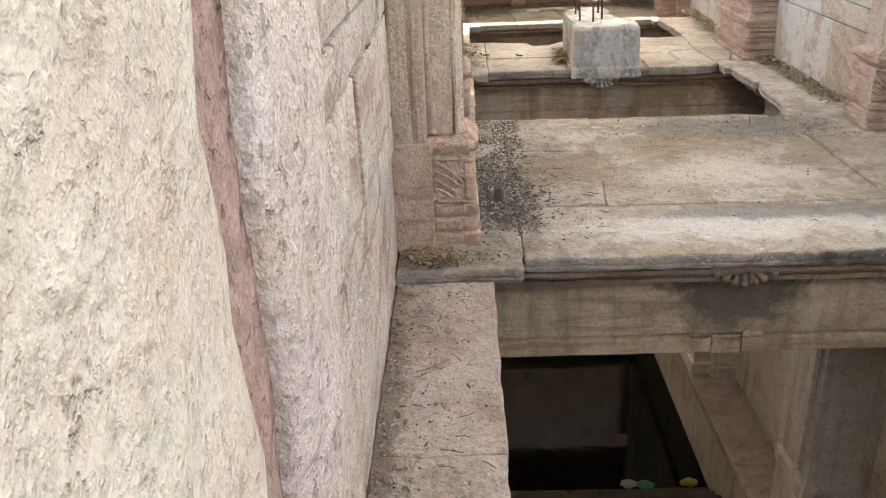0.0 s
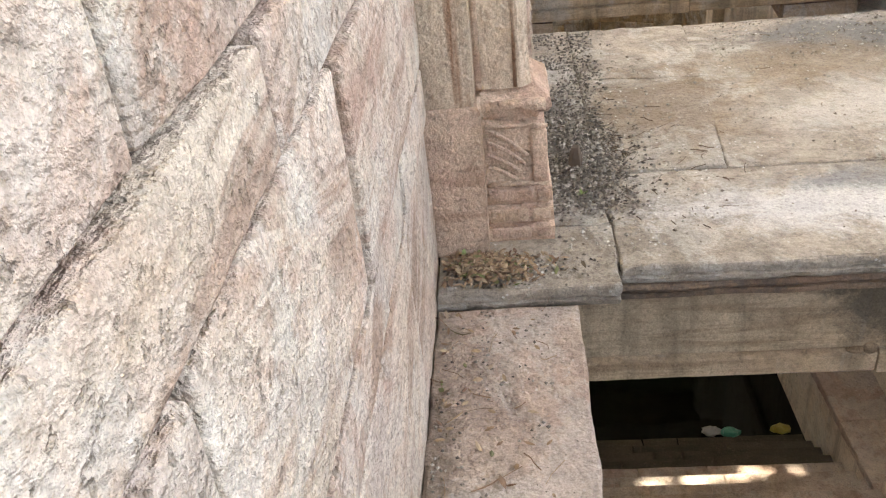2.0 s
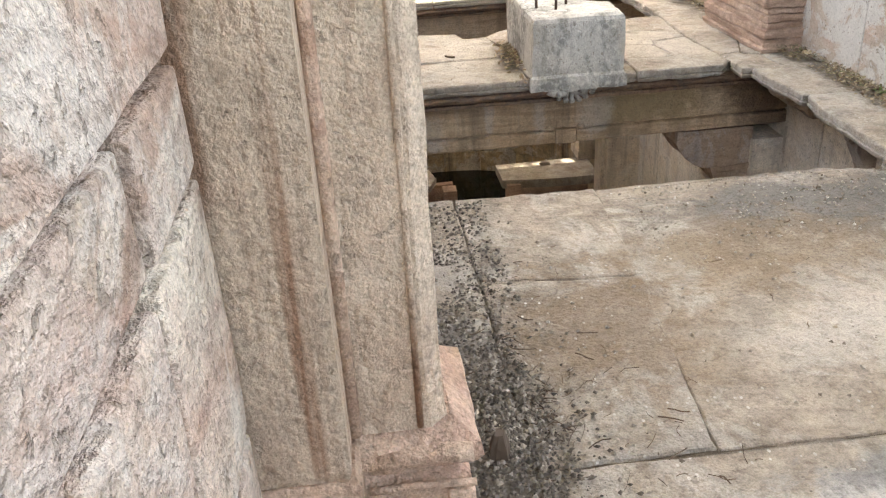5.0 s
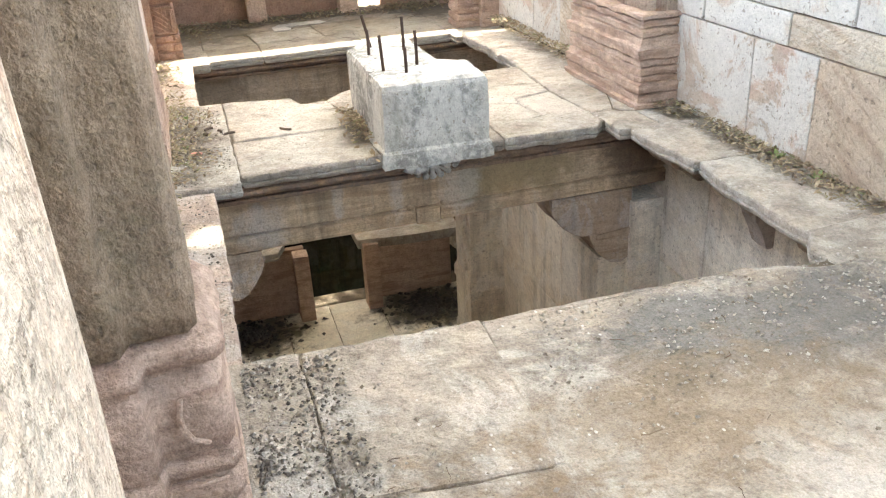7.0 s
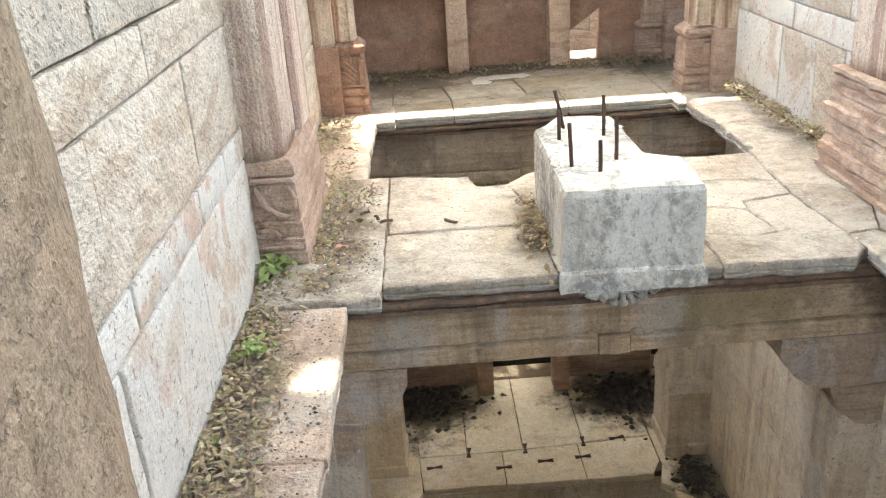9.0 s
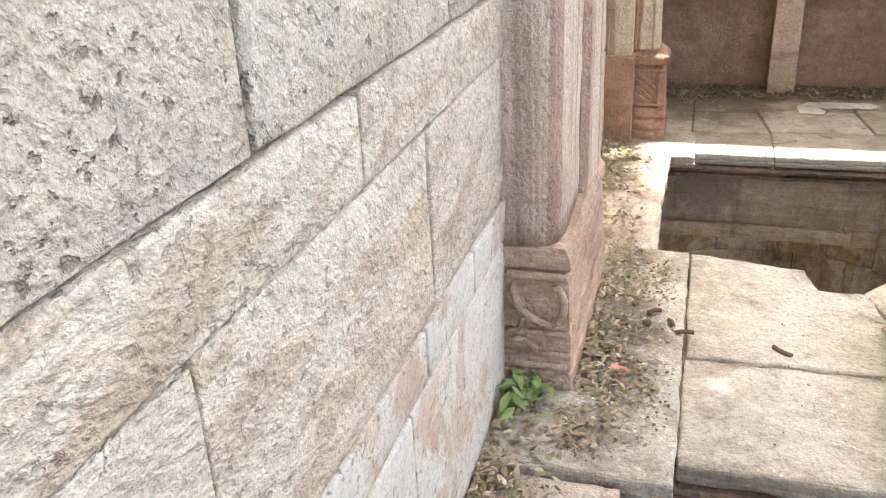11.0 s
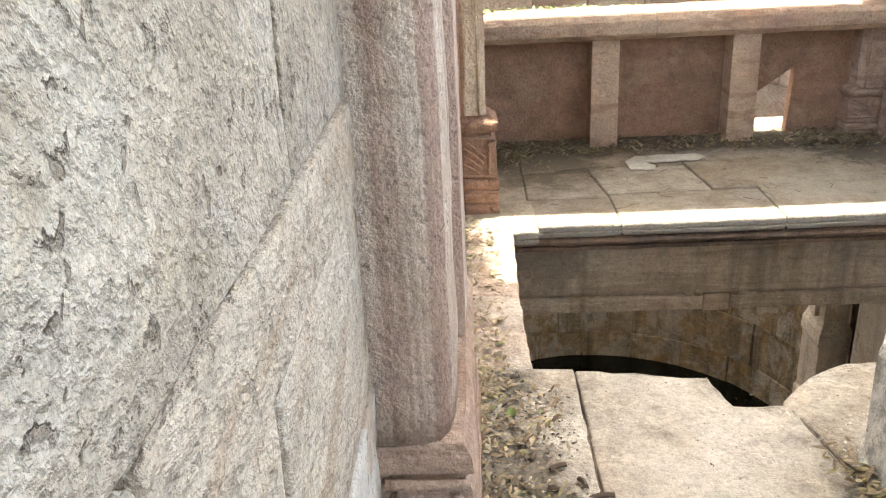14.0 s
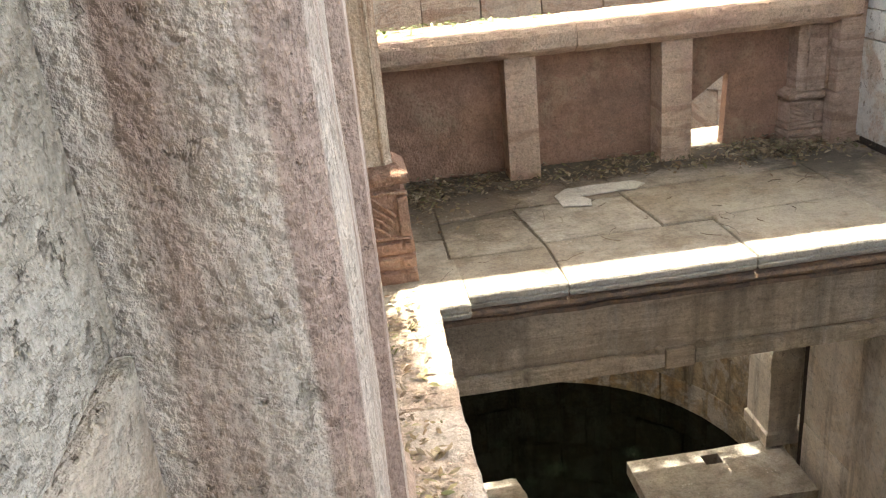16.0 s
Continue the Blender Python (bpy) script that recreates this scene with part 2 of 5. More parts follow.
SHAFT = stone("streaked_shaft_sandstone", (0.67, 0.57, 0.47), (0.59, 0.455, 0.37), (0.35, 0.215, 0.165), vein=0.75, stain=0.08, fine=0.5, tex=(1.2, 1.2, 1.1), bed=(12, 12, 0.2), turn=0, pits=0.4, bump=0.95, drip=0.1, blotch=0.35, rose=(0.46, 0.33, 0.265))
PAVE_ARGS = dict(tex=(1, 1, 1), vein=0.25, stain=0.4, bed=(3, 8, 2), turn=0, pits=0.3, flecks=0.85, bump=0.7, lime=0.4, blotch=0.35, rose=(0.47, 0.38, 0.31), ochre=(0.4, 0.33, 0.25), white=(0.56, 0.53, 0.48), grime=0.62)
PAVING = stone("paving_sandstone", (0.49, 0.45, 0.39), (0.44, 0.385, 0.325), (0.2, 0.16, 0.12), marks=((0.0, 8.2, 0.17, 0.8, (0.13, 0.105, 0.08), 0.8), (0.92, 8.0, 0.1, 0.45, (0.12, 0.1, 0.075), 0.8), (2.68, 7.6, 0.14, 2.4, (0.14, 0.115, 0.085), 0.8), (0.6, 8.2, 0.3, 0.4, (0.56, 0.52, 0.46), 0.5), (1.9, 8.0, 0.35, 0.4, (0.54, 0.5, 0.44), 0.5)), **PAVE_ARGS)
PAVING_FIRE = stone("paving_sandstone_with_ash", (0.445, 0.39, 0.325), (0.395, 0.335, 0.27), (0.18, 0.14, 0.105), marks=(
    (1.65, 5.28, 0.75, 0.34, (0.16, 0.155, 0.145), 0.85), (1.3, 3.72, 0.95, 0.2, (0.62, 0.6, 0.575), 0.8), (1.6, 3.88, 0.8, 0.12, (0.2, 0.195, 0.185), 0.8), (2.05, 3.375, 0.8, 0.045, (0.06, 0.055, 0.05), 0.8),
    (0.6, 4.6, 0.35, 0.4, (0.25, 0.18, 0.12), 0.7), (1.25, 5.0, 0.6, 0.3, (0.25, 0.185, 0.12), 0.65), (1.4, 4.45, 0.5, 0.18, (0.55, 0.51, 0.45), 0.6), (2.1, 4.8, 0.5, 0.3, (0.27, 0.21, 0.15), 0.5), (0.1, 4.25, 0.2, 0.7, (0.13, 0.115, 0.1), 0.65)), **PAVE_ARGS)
# first mark paints the sunlit front strip paler than the dusty stone
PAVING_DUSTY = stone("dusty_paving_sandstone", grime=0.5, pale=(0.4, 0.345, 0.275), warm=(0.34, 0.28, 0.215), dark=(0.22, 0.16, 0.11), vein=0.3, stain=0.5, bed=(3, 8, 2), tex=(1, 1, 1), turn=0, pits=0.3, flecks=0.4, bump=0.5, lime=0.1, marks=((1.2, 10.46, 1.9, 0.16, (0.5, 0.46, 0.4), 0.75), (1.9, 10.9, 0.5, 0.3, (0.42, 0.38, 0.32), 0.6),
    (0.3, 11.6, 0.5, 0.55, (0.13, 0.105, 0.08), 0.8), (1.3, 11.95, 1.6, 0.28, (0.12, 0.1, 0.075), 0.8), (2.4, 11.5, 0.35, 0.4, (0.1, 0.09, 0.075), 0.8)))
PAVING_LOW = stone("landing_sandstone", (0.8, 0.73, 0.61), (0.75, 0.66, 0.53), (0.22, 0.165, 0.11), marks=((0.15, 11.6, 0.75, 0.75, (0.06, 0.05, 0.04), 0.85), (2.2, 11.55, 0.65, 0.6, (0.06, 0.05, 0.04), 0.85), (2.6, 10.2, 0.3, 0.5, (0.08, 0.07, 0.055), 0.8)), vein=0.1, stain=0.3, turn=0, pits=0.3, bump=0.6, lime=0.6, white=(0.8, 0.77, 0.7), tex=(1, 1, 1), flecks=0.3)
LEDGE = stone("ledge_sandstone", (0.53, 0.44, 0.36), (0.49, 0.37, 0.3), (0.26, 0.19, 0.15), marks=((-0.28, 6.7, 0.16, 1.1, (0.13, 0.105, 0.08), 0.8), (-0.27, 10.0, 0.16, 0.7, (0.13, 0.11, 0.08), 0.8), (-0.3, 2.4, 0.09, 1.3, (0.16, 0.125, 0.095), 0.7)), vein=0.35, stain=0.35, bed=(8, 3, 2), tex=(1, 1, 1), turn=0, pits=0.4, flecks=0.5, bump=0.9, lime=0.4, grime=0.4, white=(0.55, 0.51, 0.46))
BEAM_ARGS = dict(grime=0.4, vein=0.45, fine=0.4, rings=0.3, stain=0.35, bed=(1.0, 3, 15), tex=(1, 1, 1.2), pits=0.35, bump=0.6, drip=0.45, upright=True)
# first mark: near-black band along the top of the face, right of the middle
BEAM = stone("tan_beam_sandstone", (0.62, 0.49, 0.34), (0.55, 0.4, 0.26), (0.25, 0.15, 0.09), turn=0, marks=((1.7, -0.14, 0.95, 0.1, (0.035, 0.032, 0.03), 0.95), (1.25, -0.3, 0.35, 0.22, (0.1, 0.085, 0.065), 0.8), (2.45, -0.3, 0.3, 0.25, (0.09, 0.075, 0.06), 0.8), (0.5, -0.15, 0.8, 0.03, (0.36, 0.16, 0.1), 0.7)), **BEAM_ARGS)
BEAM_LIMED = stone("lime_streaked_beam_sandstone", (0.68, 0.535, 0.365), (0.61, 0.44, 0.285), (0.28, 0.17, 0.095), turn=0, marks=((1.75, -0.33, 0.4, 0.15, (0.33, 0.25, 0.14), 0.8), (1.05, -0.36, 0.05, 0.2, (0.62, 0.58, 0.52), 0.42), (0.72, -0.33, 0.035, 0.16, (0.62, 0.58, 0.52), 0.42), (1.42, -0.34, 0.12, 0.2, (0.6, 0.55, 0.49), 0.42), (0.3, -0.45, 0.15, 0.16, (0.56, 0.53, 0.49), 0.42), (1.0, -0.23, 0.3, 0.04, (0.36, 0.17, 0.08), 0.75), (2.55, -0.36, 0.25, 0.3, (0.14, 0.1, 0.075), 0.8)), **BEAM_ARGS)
# the cornice course is a darker brown than the beam faces
CORNICE = stone("dark_cornice_sandstone", (0.4, 0.29, 0.2), (0.32, 0.2, 0.135), (0.15, 0.09, 0.06), vein=0.5, fine=0.4, stain=0.5, bed=(1, 3, 15), tex=(1, 1, 1.2), turn=0, pits=0.4, bump=0.7, grime=0.5, soot=0.5)
# first mark: long dark brown band near the top of the beam
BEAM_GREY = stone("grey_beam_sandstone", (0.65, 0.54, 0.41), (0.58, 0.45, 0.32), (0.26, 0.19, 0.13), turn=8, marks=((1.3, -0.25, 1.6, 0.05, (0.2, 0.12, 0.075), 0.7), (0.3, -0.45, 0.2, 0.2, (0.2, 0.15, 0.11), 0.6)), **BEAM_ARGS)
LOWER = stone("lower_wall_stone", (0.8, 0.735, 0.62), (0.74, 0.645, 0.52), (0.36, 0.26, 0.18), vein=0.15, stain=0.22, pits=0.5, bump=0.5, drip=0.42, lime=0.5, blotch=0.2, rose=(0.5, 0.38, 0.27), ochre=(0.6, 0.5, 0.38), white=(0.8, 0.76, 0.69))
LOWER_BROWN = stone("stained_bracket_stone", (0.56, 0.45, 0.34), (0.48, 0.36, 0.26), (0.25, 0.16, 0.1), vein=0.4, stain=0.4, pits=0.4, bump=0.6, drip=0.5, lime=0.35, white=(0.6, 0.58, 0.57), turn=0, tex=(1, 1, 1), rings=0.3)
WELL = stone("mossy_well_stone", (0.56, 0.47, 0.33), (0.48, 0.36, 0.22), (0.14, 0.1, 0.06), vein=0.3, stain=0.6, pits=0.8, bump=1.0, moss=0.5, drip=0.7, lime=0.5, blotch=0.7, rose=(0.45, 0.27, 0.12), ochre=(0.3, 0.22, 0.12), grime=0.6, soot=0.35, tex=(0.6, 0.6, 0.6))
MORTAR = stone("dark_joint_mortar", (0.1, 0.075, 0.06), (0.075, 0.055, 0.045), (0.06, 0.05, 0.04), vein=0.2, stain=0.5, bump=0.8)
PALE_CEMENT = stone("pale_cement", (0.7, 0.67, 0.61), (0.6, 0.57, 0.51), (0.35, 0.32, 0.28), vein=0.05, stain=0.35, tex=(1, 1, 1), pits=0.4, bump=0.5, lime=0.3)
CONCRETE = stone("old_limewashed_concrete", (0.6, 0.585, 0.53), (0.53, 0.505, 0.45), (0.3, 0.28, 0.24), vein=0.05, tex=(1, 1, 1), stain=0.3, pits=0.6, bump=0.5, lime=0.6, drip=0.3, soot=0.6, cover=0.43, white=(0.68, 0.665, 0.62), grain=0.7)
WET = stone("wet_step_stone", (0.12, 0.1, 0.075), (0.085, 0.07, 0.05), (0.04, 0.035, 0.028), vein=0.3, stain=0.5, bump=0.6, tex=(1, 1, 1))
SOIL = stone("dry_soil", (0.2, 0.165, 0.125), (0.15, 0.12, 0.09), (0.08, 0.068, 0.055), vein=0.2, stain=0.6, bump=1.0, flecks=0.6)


def speckled(name, colours, rough=0.85):
    """A plain surface whose colour changes from island to island."""
    m, t, b = nodes_of(name)
    k = Kit(t)
    rnd = k.add("ShaderNodeNewGeometry").outputs["Random Per Island"]
    r = k.add("ShaderNodeValToRGB")
    r.color_ramp.interpolation = 'LINEAR'
    while len(r.color_ramp.elements) < len(colours):
        r.color_ramp.elements.new(0.5)
    for i, c in enumerate(colours):
        r.color_ramp.elements[i].position = i / (len(colours) - 1)
        r.color_ramp.elements[i].color = (*c, 1)
    k.link(rnd, r.inputs[0])
    n = k.noise(k.place(0, (1, 1, 1), False), 90, 3)
    c = k.mix(k.ramp(n, 0.35, 0.7, 0.0, 0.45), r.outputs[0], (0.08, 0.06, 0.04))
    k.link(c, b.inputs["Base Color"])
    b.inputs["Roughness"].default_value = rough
    return m


DRY_LEAF = speckled("dry_leaf", [(0.26, 0.15, 0.09), (0.4, 0.28, 0.16), (0.16, 0.085, 0.055), (0.3, 0.19, 0.11), (0.5, 0.38, 0.25), (0.12, 0.075, 0.05), (0.2, 0.24, 0.08)])
GREEN_LEAF = speckled("green_leaf", [(0.16, 0.26, 0.06), (0.26, 0.36, 0.11), (0.12, 0.2, 0.045), (0.33, 0.38, 0.16)], 0.5)
MIXED_LEAF = speckled("mixed_litter", [(0.42, 0.33, 0.19), (0.18, 0.2, 0.08), (0.5, 0.4, 0.26), (0.13, 0.1, 0.065), (0.6, 0.52, 0.37), (0.24, 0.15, 0.09), (0.36, 0.27, 0.16), (0.15, 0.1, 0.07), (0.46, 0.36, 0.24), (0.1, 0.075, 0.05)])
GRAVEL = speckled("dark_gravel", [(0.1, 0.085, 0.07), (0.2, 0.17, 0.14), (0.05, 0.042, 0.036), (0.55, 0.5, 0.43), (0.07, 0.06, 0.05), (0.4, 0.35, 0.29), (0.045, 0.04, 0.035)])
PALE_GRIT = speckled("pale_grit", [(0.5, 0.45, 0.38), (0.36, 0.31, 0.25), (0.16, 0.13, 0.1), (0.62, 0.58, 0.51), (0.3, 0.26, 0.21)])
TWIG = speckled("dry_twig", [(0.16, 0.1, 0.06), (0.08, 0.055, 0.04), (0.25, 0.18, 0.12)])
CROWN_LEAF = speckled("tree_foliage", [(0.05, 0.1, 0.025), (0.08, 0.14, 0.04), (0.04, 0.07, 0.02)], 0.5)
# leaves pass more light than real ones, to brighten the pit below
_out = CROWN_LEAF.node_tree.nodes["Material Output"]
_glow = CROWN_LEAF.node_tree.nodes.new("ShaderNodeBsdfTranslucent")
_glow.inputs["Color"].default_value = (0.72, 0.7, 0.56, 1)
_both = CROWN_LEAF.node_tree.nodes.new("ShaderNodeMixShader")
_both.inputs[0].default_value = 0.75
CROWN_LEAF.node_tree.links.new(CROWN_LEAF.node_tree.nodes["Principled BSDF"].outputs[0], _both.inputs[1])
CROWN_LEAF.node_tree.links.new(_glow.outputs[0], _both.inputs[2])
CROWN_LEAF.node_tree.links.new(_both.outputs[0], _out.inputs[0])
BARK = stone("tree_bark", (0.18, 0.13, 0.09), (0.13, 0.09, 0.06), (0.07, 0.05, 0.035), vein=0.6, turn=88, bump=1.0)
RUST, _t, _b = nodes_of("rusty_steel")
_k = Kit(_t)
_k.link(_k.mix(_k.noise(_k.place(), 60, 4), (0.1, 0.055, 0.035), (0.045, 0.035, 0.03)), _b.inputs["Base Color"])
_b.inputs["Roughness"].default_value, _b.inputs["Metallic"].default_value = 0.75, 0.4
WATER, _t, _b = nodes_of("dark_green_water")
_k = Kit(_t)
_k.link(_k.mix(_k.noise(_k.place(0, (1, 1, 1), False), 1.2, 4), (0.0012, 0.0024, 0.0013), (0.0022, 0.0034, 0.002)), _b.inputs["Base Color"])
_b.inputs["Roughness"].default_value, _b.inputs["Specular IOR Level"].default_value = 0.05, 0.22
_bump = _k.add("ShaderNodeBump", Strength=0.05, Distance=0.02)
_k.link(_k.noise(_k.place(0, (1, 1, 1), False), 5, 2), _bump.inputs["Height"])
_k.link(_bump.outputs[0], _b.inputs["Normal"])


def plain(name, colour, rough=0.6):
    m, t, b = nodes_of(name)
    k = Kit(t)
    k.link(k.mix(k.ramp(k.noise(k.place(), 25, 4), 0.4, 0.7, 0, 0.5), colour, tuple(c * 0.5 for c in colour)), b.inputs["Base Color"])
    b.inputs["Roughness"].default_value = rough
    return m


# ---- building blocks ----
def link_mesh(name, verts, faces, mat, parent=None, smooth=False):
    me = bpy.data.meshes.new(name)
    me.from_pydata([tuple(v) for v in verts], [], faces)
    me.materials.append(mat)
    if smooth:
        me.polygons.foreach_set("use_smooth", [True] * len(me.polygons))
    me.update()
    ob = new(name, me)
    if parent is not None:
        ob.parent = parent
    return ob


def part(name, shape, mat, parent, label="", smooth=False):
    ob = link_mesh(name, shape[0], shape[1], mat, parent, smooth)
    return tagged(ob, label)


def thing(name, label, category, kind="", group="", at=(0, 0, 0)):
    ob = new(name)
    ob.empty_display_size = 0.2
    return tagged(ob, label, category, group, kind)


def wobble(v, freq, amp, seed):
    p = Vector(v) * freq + Vector((seed * 3.7, seed * 1.3, seed * 5.1))
    return noise.noise_vector(p) * amp + noise.noise_vector(p * 3.1) * (amp * 0.45)


def join(*shapes):
    verts, faces = [], []
    for vs, fs in shapes:
        n = len(verts)
        verts += list(vs)
        faces += [tuple(i + n for i in f) for f in fs]
    return verts, faces


def rbox(lo, hi, r=0.01, res=0.08, amp=0.003, seed=0, freq=6.0):
    """A box with worn round edges and an uneven skin."""
    axes = []
    for a in range(3):
        L = hi[a] - lo[a]
        rr = min(r, L * 0.3)
        n = max(1, int(round((L - 2 * rr) / res)))
        axes.append([lo[a], lo[a] + rr * 0.35] + [lo[a] + rr + (L - 2 * rr) * i / n for i in range(n + 1)] + [hi[a] - rr * 0.35, hi[a]])
    N = [len(a) - 1 for a in axes]
    idx, verts, faces = {}, [], []

    def vert(i, j, k):
        key = (i, j, k)
        if key not in idx:
            p = Vector((axes[0][i], axes[1][j], axes[2][k]))
            inner = Vector([min(max(p[a], lo[a] + min(r, (hi[a] - lo[a]) * 0.3)), hi[a] - min(r, (hi[a] - lo[a]) * 0.3)) for a in range(3)])
            d = p - inner
            if d.length > 1e-9:
                p = inner + d.normalized() * min(d.length, r)
            idx[key] = len(verts)
            verts.append(p + wobble(p, freq, amp, seed))
        return idx[key]

    for a in range(3):
        u, w = (a + 1) % 3, (a + 2) % 3
        for side in (0, N[a]):
            for i in range(N[u]):
                for j in range(N[w]):
                    q = []
                    for du, dw in ((0, 0), (1, 0), (1, 1), (0, 1)):
                        c = [0, 0, 0]
                        c[a], c[u], c[w] = side, i + du, j + dw
                        q.append(vert(*c))
                    faces.append(tuple(q if side else q[::-1]))
    return verts, faces


def stack(outline, levels, step=0.07, amp=0.004, seed=0, freq=7.0):
    """A solid of rings: the outline (counter-clockwise, x y), set out or in at each level (z, outset)."""
    pts = []
    n = len(outline)
    for i in range(n):
        a, b = Vector(outline[i]), Vector(outline[(i + 1) % n])
        m = max(1, int(round((b - a).length / step)))
        pts += [a.lerp(b, j / m) for j in range(m)]
    n = len(pts)
    norms = []
    for i in range(n):
        e1 = (pts[i] - pts[i - 1]).normalized()
        e2 = (pts[(i + 1) % n] - pts[i]).normalized()
        v = Vector((e1.y + e2.y, -e1.x - e2.x))
        q = v.length
        norms.append(v / max(q * q * 0.5, 0.6))
    verts, faces = [], []
    for z, out in levels:
        for p, m in zip(pts, norms):
            v = Vector((p.x + m.x * out, p.y + m.y * out, z))
            verts.append(v + wobble(v, freq, amp, seed))
    for r in range(len(levels) - 1):
        for i in range(n):
            j = (i + 1) % n
            faces.append((r * n + i, r * n + j, (r + 1) * n + j, (r + 1) * n + i))
    faces.append(tuple(range(n - 1, -1, -1)))
    faces.append(tuple(range((len(levels) - 1) * n, len(levels) * n)))
    return verts, faces


def rect(x0, x1, y0, y1):
    return [(x0, y0), (x1, y0), (x1, y1), (x0, y1)]


def slab(outline, z0, z1, seed=0, amp=0.009, r=0.014, step=0.04):
    """A stone slab with broken, rounded edges."""
    return stack(outline, [(z0, -r), (z0 + 0.012, -0.003), (z0 + 0.026, 0.0), (z0 + 0.031, -0.011), (z0 + 0.037, -0.002), (z1 - 0.012, 0.0), (z1 - 0.003, -0.003), (z1, -0.009)] if z1 - z0 > 0.05 else [(z0, -r), (z0 + r, 0), (z1 - r, 0), (z1, -r)], step, amp, seed, 13.0)


def run(profile, a, b, axis=0, res=0.08, amp=0.003, seed=0):
    """A moulding: a closed profile (across, z) drawn along x (axis 0) or y (axis 1)."""
    n = max(1, int((b - a) / res))
    m = len(profile)
    verts, faces = [], []
    for i in range(n + 1):
        s = a + (b - a) * i / n
        for c, z in profile:
            v = Vector((s, c, z)) if axis == 0 else Vector((c, s, z))
            verts.append(v + wobble(v, 8.0, amp, seed))
    for i in range(n):
        for j in range(m):
            q = (i * m + j, i * m + (j + 1) % m, (i + 1) * m + (j + 1) % m, (i + 1) * m + j)
            faces.append(q if axis else q[::-1])
    faces.append(tuple(range(m)) if axis == 0 else tuple(range(m - 1, -1, -1)))
    faces.append(tuple(range(n * m + m - 1, n * m - 1, -1)) if axis == 0 else tuple(range(n * m, n * m + m)))
    return verts, faces


def rod(a, b, r=0.008, sides=7, bend=0.0, seed=0):
    a, b = Vector(a), Vector(b)
    z = (b - a).normalized()
    x = z.orthogonal().normalized()
    y = z.cross(x)
    verts, faces = [], []
    rings = 5
    for i in range(rings):
        f = i / (rings - 1)
        c = a.lerp(b, f) + x * (bend * math.sin(f * math.pi)) + wobble(a.lerp(b, f), 9, bend * 0.3, seed)
        for j in range(sides):
            t = 2 * math.pi * j / sides
            verts.append(c + (x * math.cos(t) + y * math.sin(t)) * r)
    for i in range(rings - 1):
        for j in range(sides):
            faces.append((i * sides + j, i * sides + (j + 1) % sides, (i + 1) * sides + (j + 1) % sides, (i + 1) * sides + j))
    faces.append(tuple(range(sides - 1, -1, -1)))
    faces.append(tuple(range((rings - 1) * sides, rings * sides)))
    return verts, faces


def blob(c, r, seed=0, rings=5, sides=8, amp=0.15):
    verts, faces = [Vector(c) + Vector((0, 0, r[2]))], []
    for i in range(1, rings):
        a = math.pi * i / rings
        for j in range(sides):
            t = 2 * math.pi * j / sides
            d = Vector((math.sin(a) * math.cos(t) * r[0], math.sin(a) * math.sin(t) * r[1], math.cos(a) * r[2]))
            verts.append(Vector(c) + d * (1 + amp * noise.noise(d * 40 + Vector((seed, seed * 2, 0)))))
    verts.append(Vector(c) - Vector((0, 0, r[2])))
    for j in range(sides):
        faces.append((0, 1 + j, 1 + (j + 1) % sides))
        last = 1 + (rings - 2) * sides
        faces.append((len(verts) - 1, last + (j + 1) % sides, last + j))
    for i in range(rings - 2):
        for j in range(sides):
            a, b = 1 + i * sides + j, 1 + i * sides + (j + 1) % sides
            faces.append((a, a + sides, b + sides, b))
    return verts, faces


# ---- levels and lines of the plan ----
LX, RX = -0.31, 2.74            # faces of the side walls
LE, RE = 0.10, 2.26             # inner edges of the side ledges
ZA, ZB, ZC = 0.015, -0.06, -0.137
LOW, POOL = -3.42, -4.15

# ---- side walls: courses of blocks on a rubble core ----
CORE = (-6.0, 1.76)


def core_wall(name, label, box):
    ob = link_mesh(name, *rbox(box[0], box[1], 0.02, 0.8, 0.0, 1), MORTAR)
    return tagged(ob, label, "wall", kind="structure")


def lay(wall, x_face, inward, courses, y0, y1, mats, seed=0, g=0.0125, single=None):
    """Courses of (z0, z1, joints, proud) between y0 and y1; inward is +1 where the face looks along +x."""
    rnd = random.Random(seed)
    for ci, (z0, z1, joints, proud) in enumerate(courses):
        ys = [y0] + [j for j in joints if y0 < j < y1] + [y1]
        for bi, (a, b) in enumerate(zip(ys, ys[1:])):
            p = proud + rnd.uniform(-0.004, 0.006)
            face = x_face + inward * p
            back = x_face - inward * 0.05
            lo = (min(face, back), a + g * 0.6, z0 + g * 0.6)
            hi = (max(face, back), b - g * 0.6, z1 - g * 0.6)
            near = z1 > -0.2
            part("stone_block", rbox(lo, hi, rnd.uniform(0.004, 0.009) if g > 0.008 else 0.004, 0.05 if near else 0.2, 0.0045 if g > 0.008 else 0.0025, seed * 31 + ci * 7 + bi, 5.0), (single or {}).get((ci, bi)) or rnd.choice(mats[min(ci, len(mats) - 1)]), wall, smooth=True)


wall_left = core_wall("wall_west", "tall wall of pale pinkish sandstone blocks", ((LX - 0.6, -3.2, CORE[0]), (LX - 0.03, 12.2, CORE[1])))
wall_right = core_wall("wall_east", "tall limewashed wall of large sandstone blocks", ((RX + 0.022, -3.2, CORE[0]), (RX + 0.6, 12.2, CORE[1])))
wall_back = core_wall("wall_south", "plain stone wall closing the stepwell", ((LX - 0.6, -3.6, CORE[0]), (RX + 0.6, -3.25, CORE[1])))
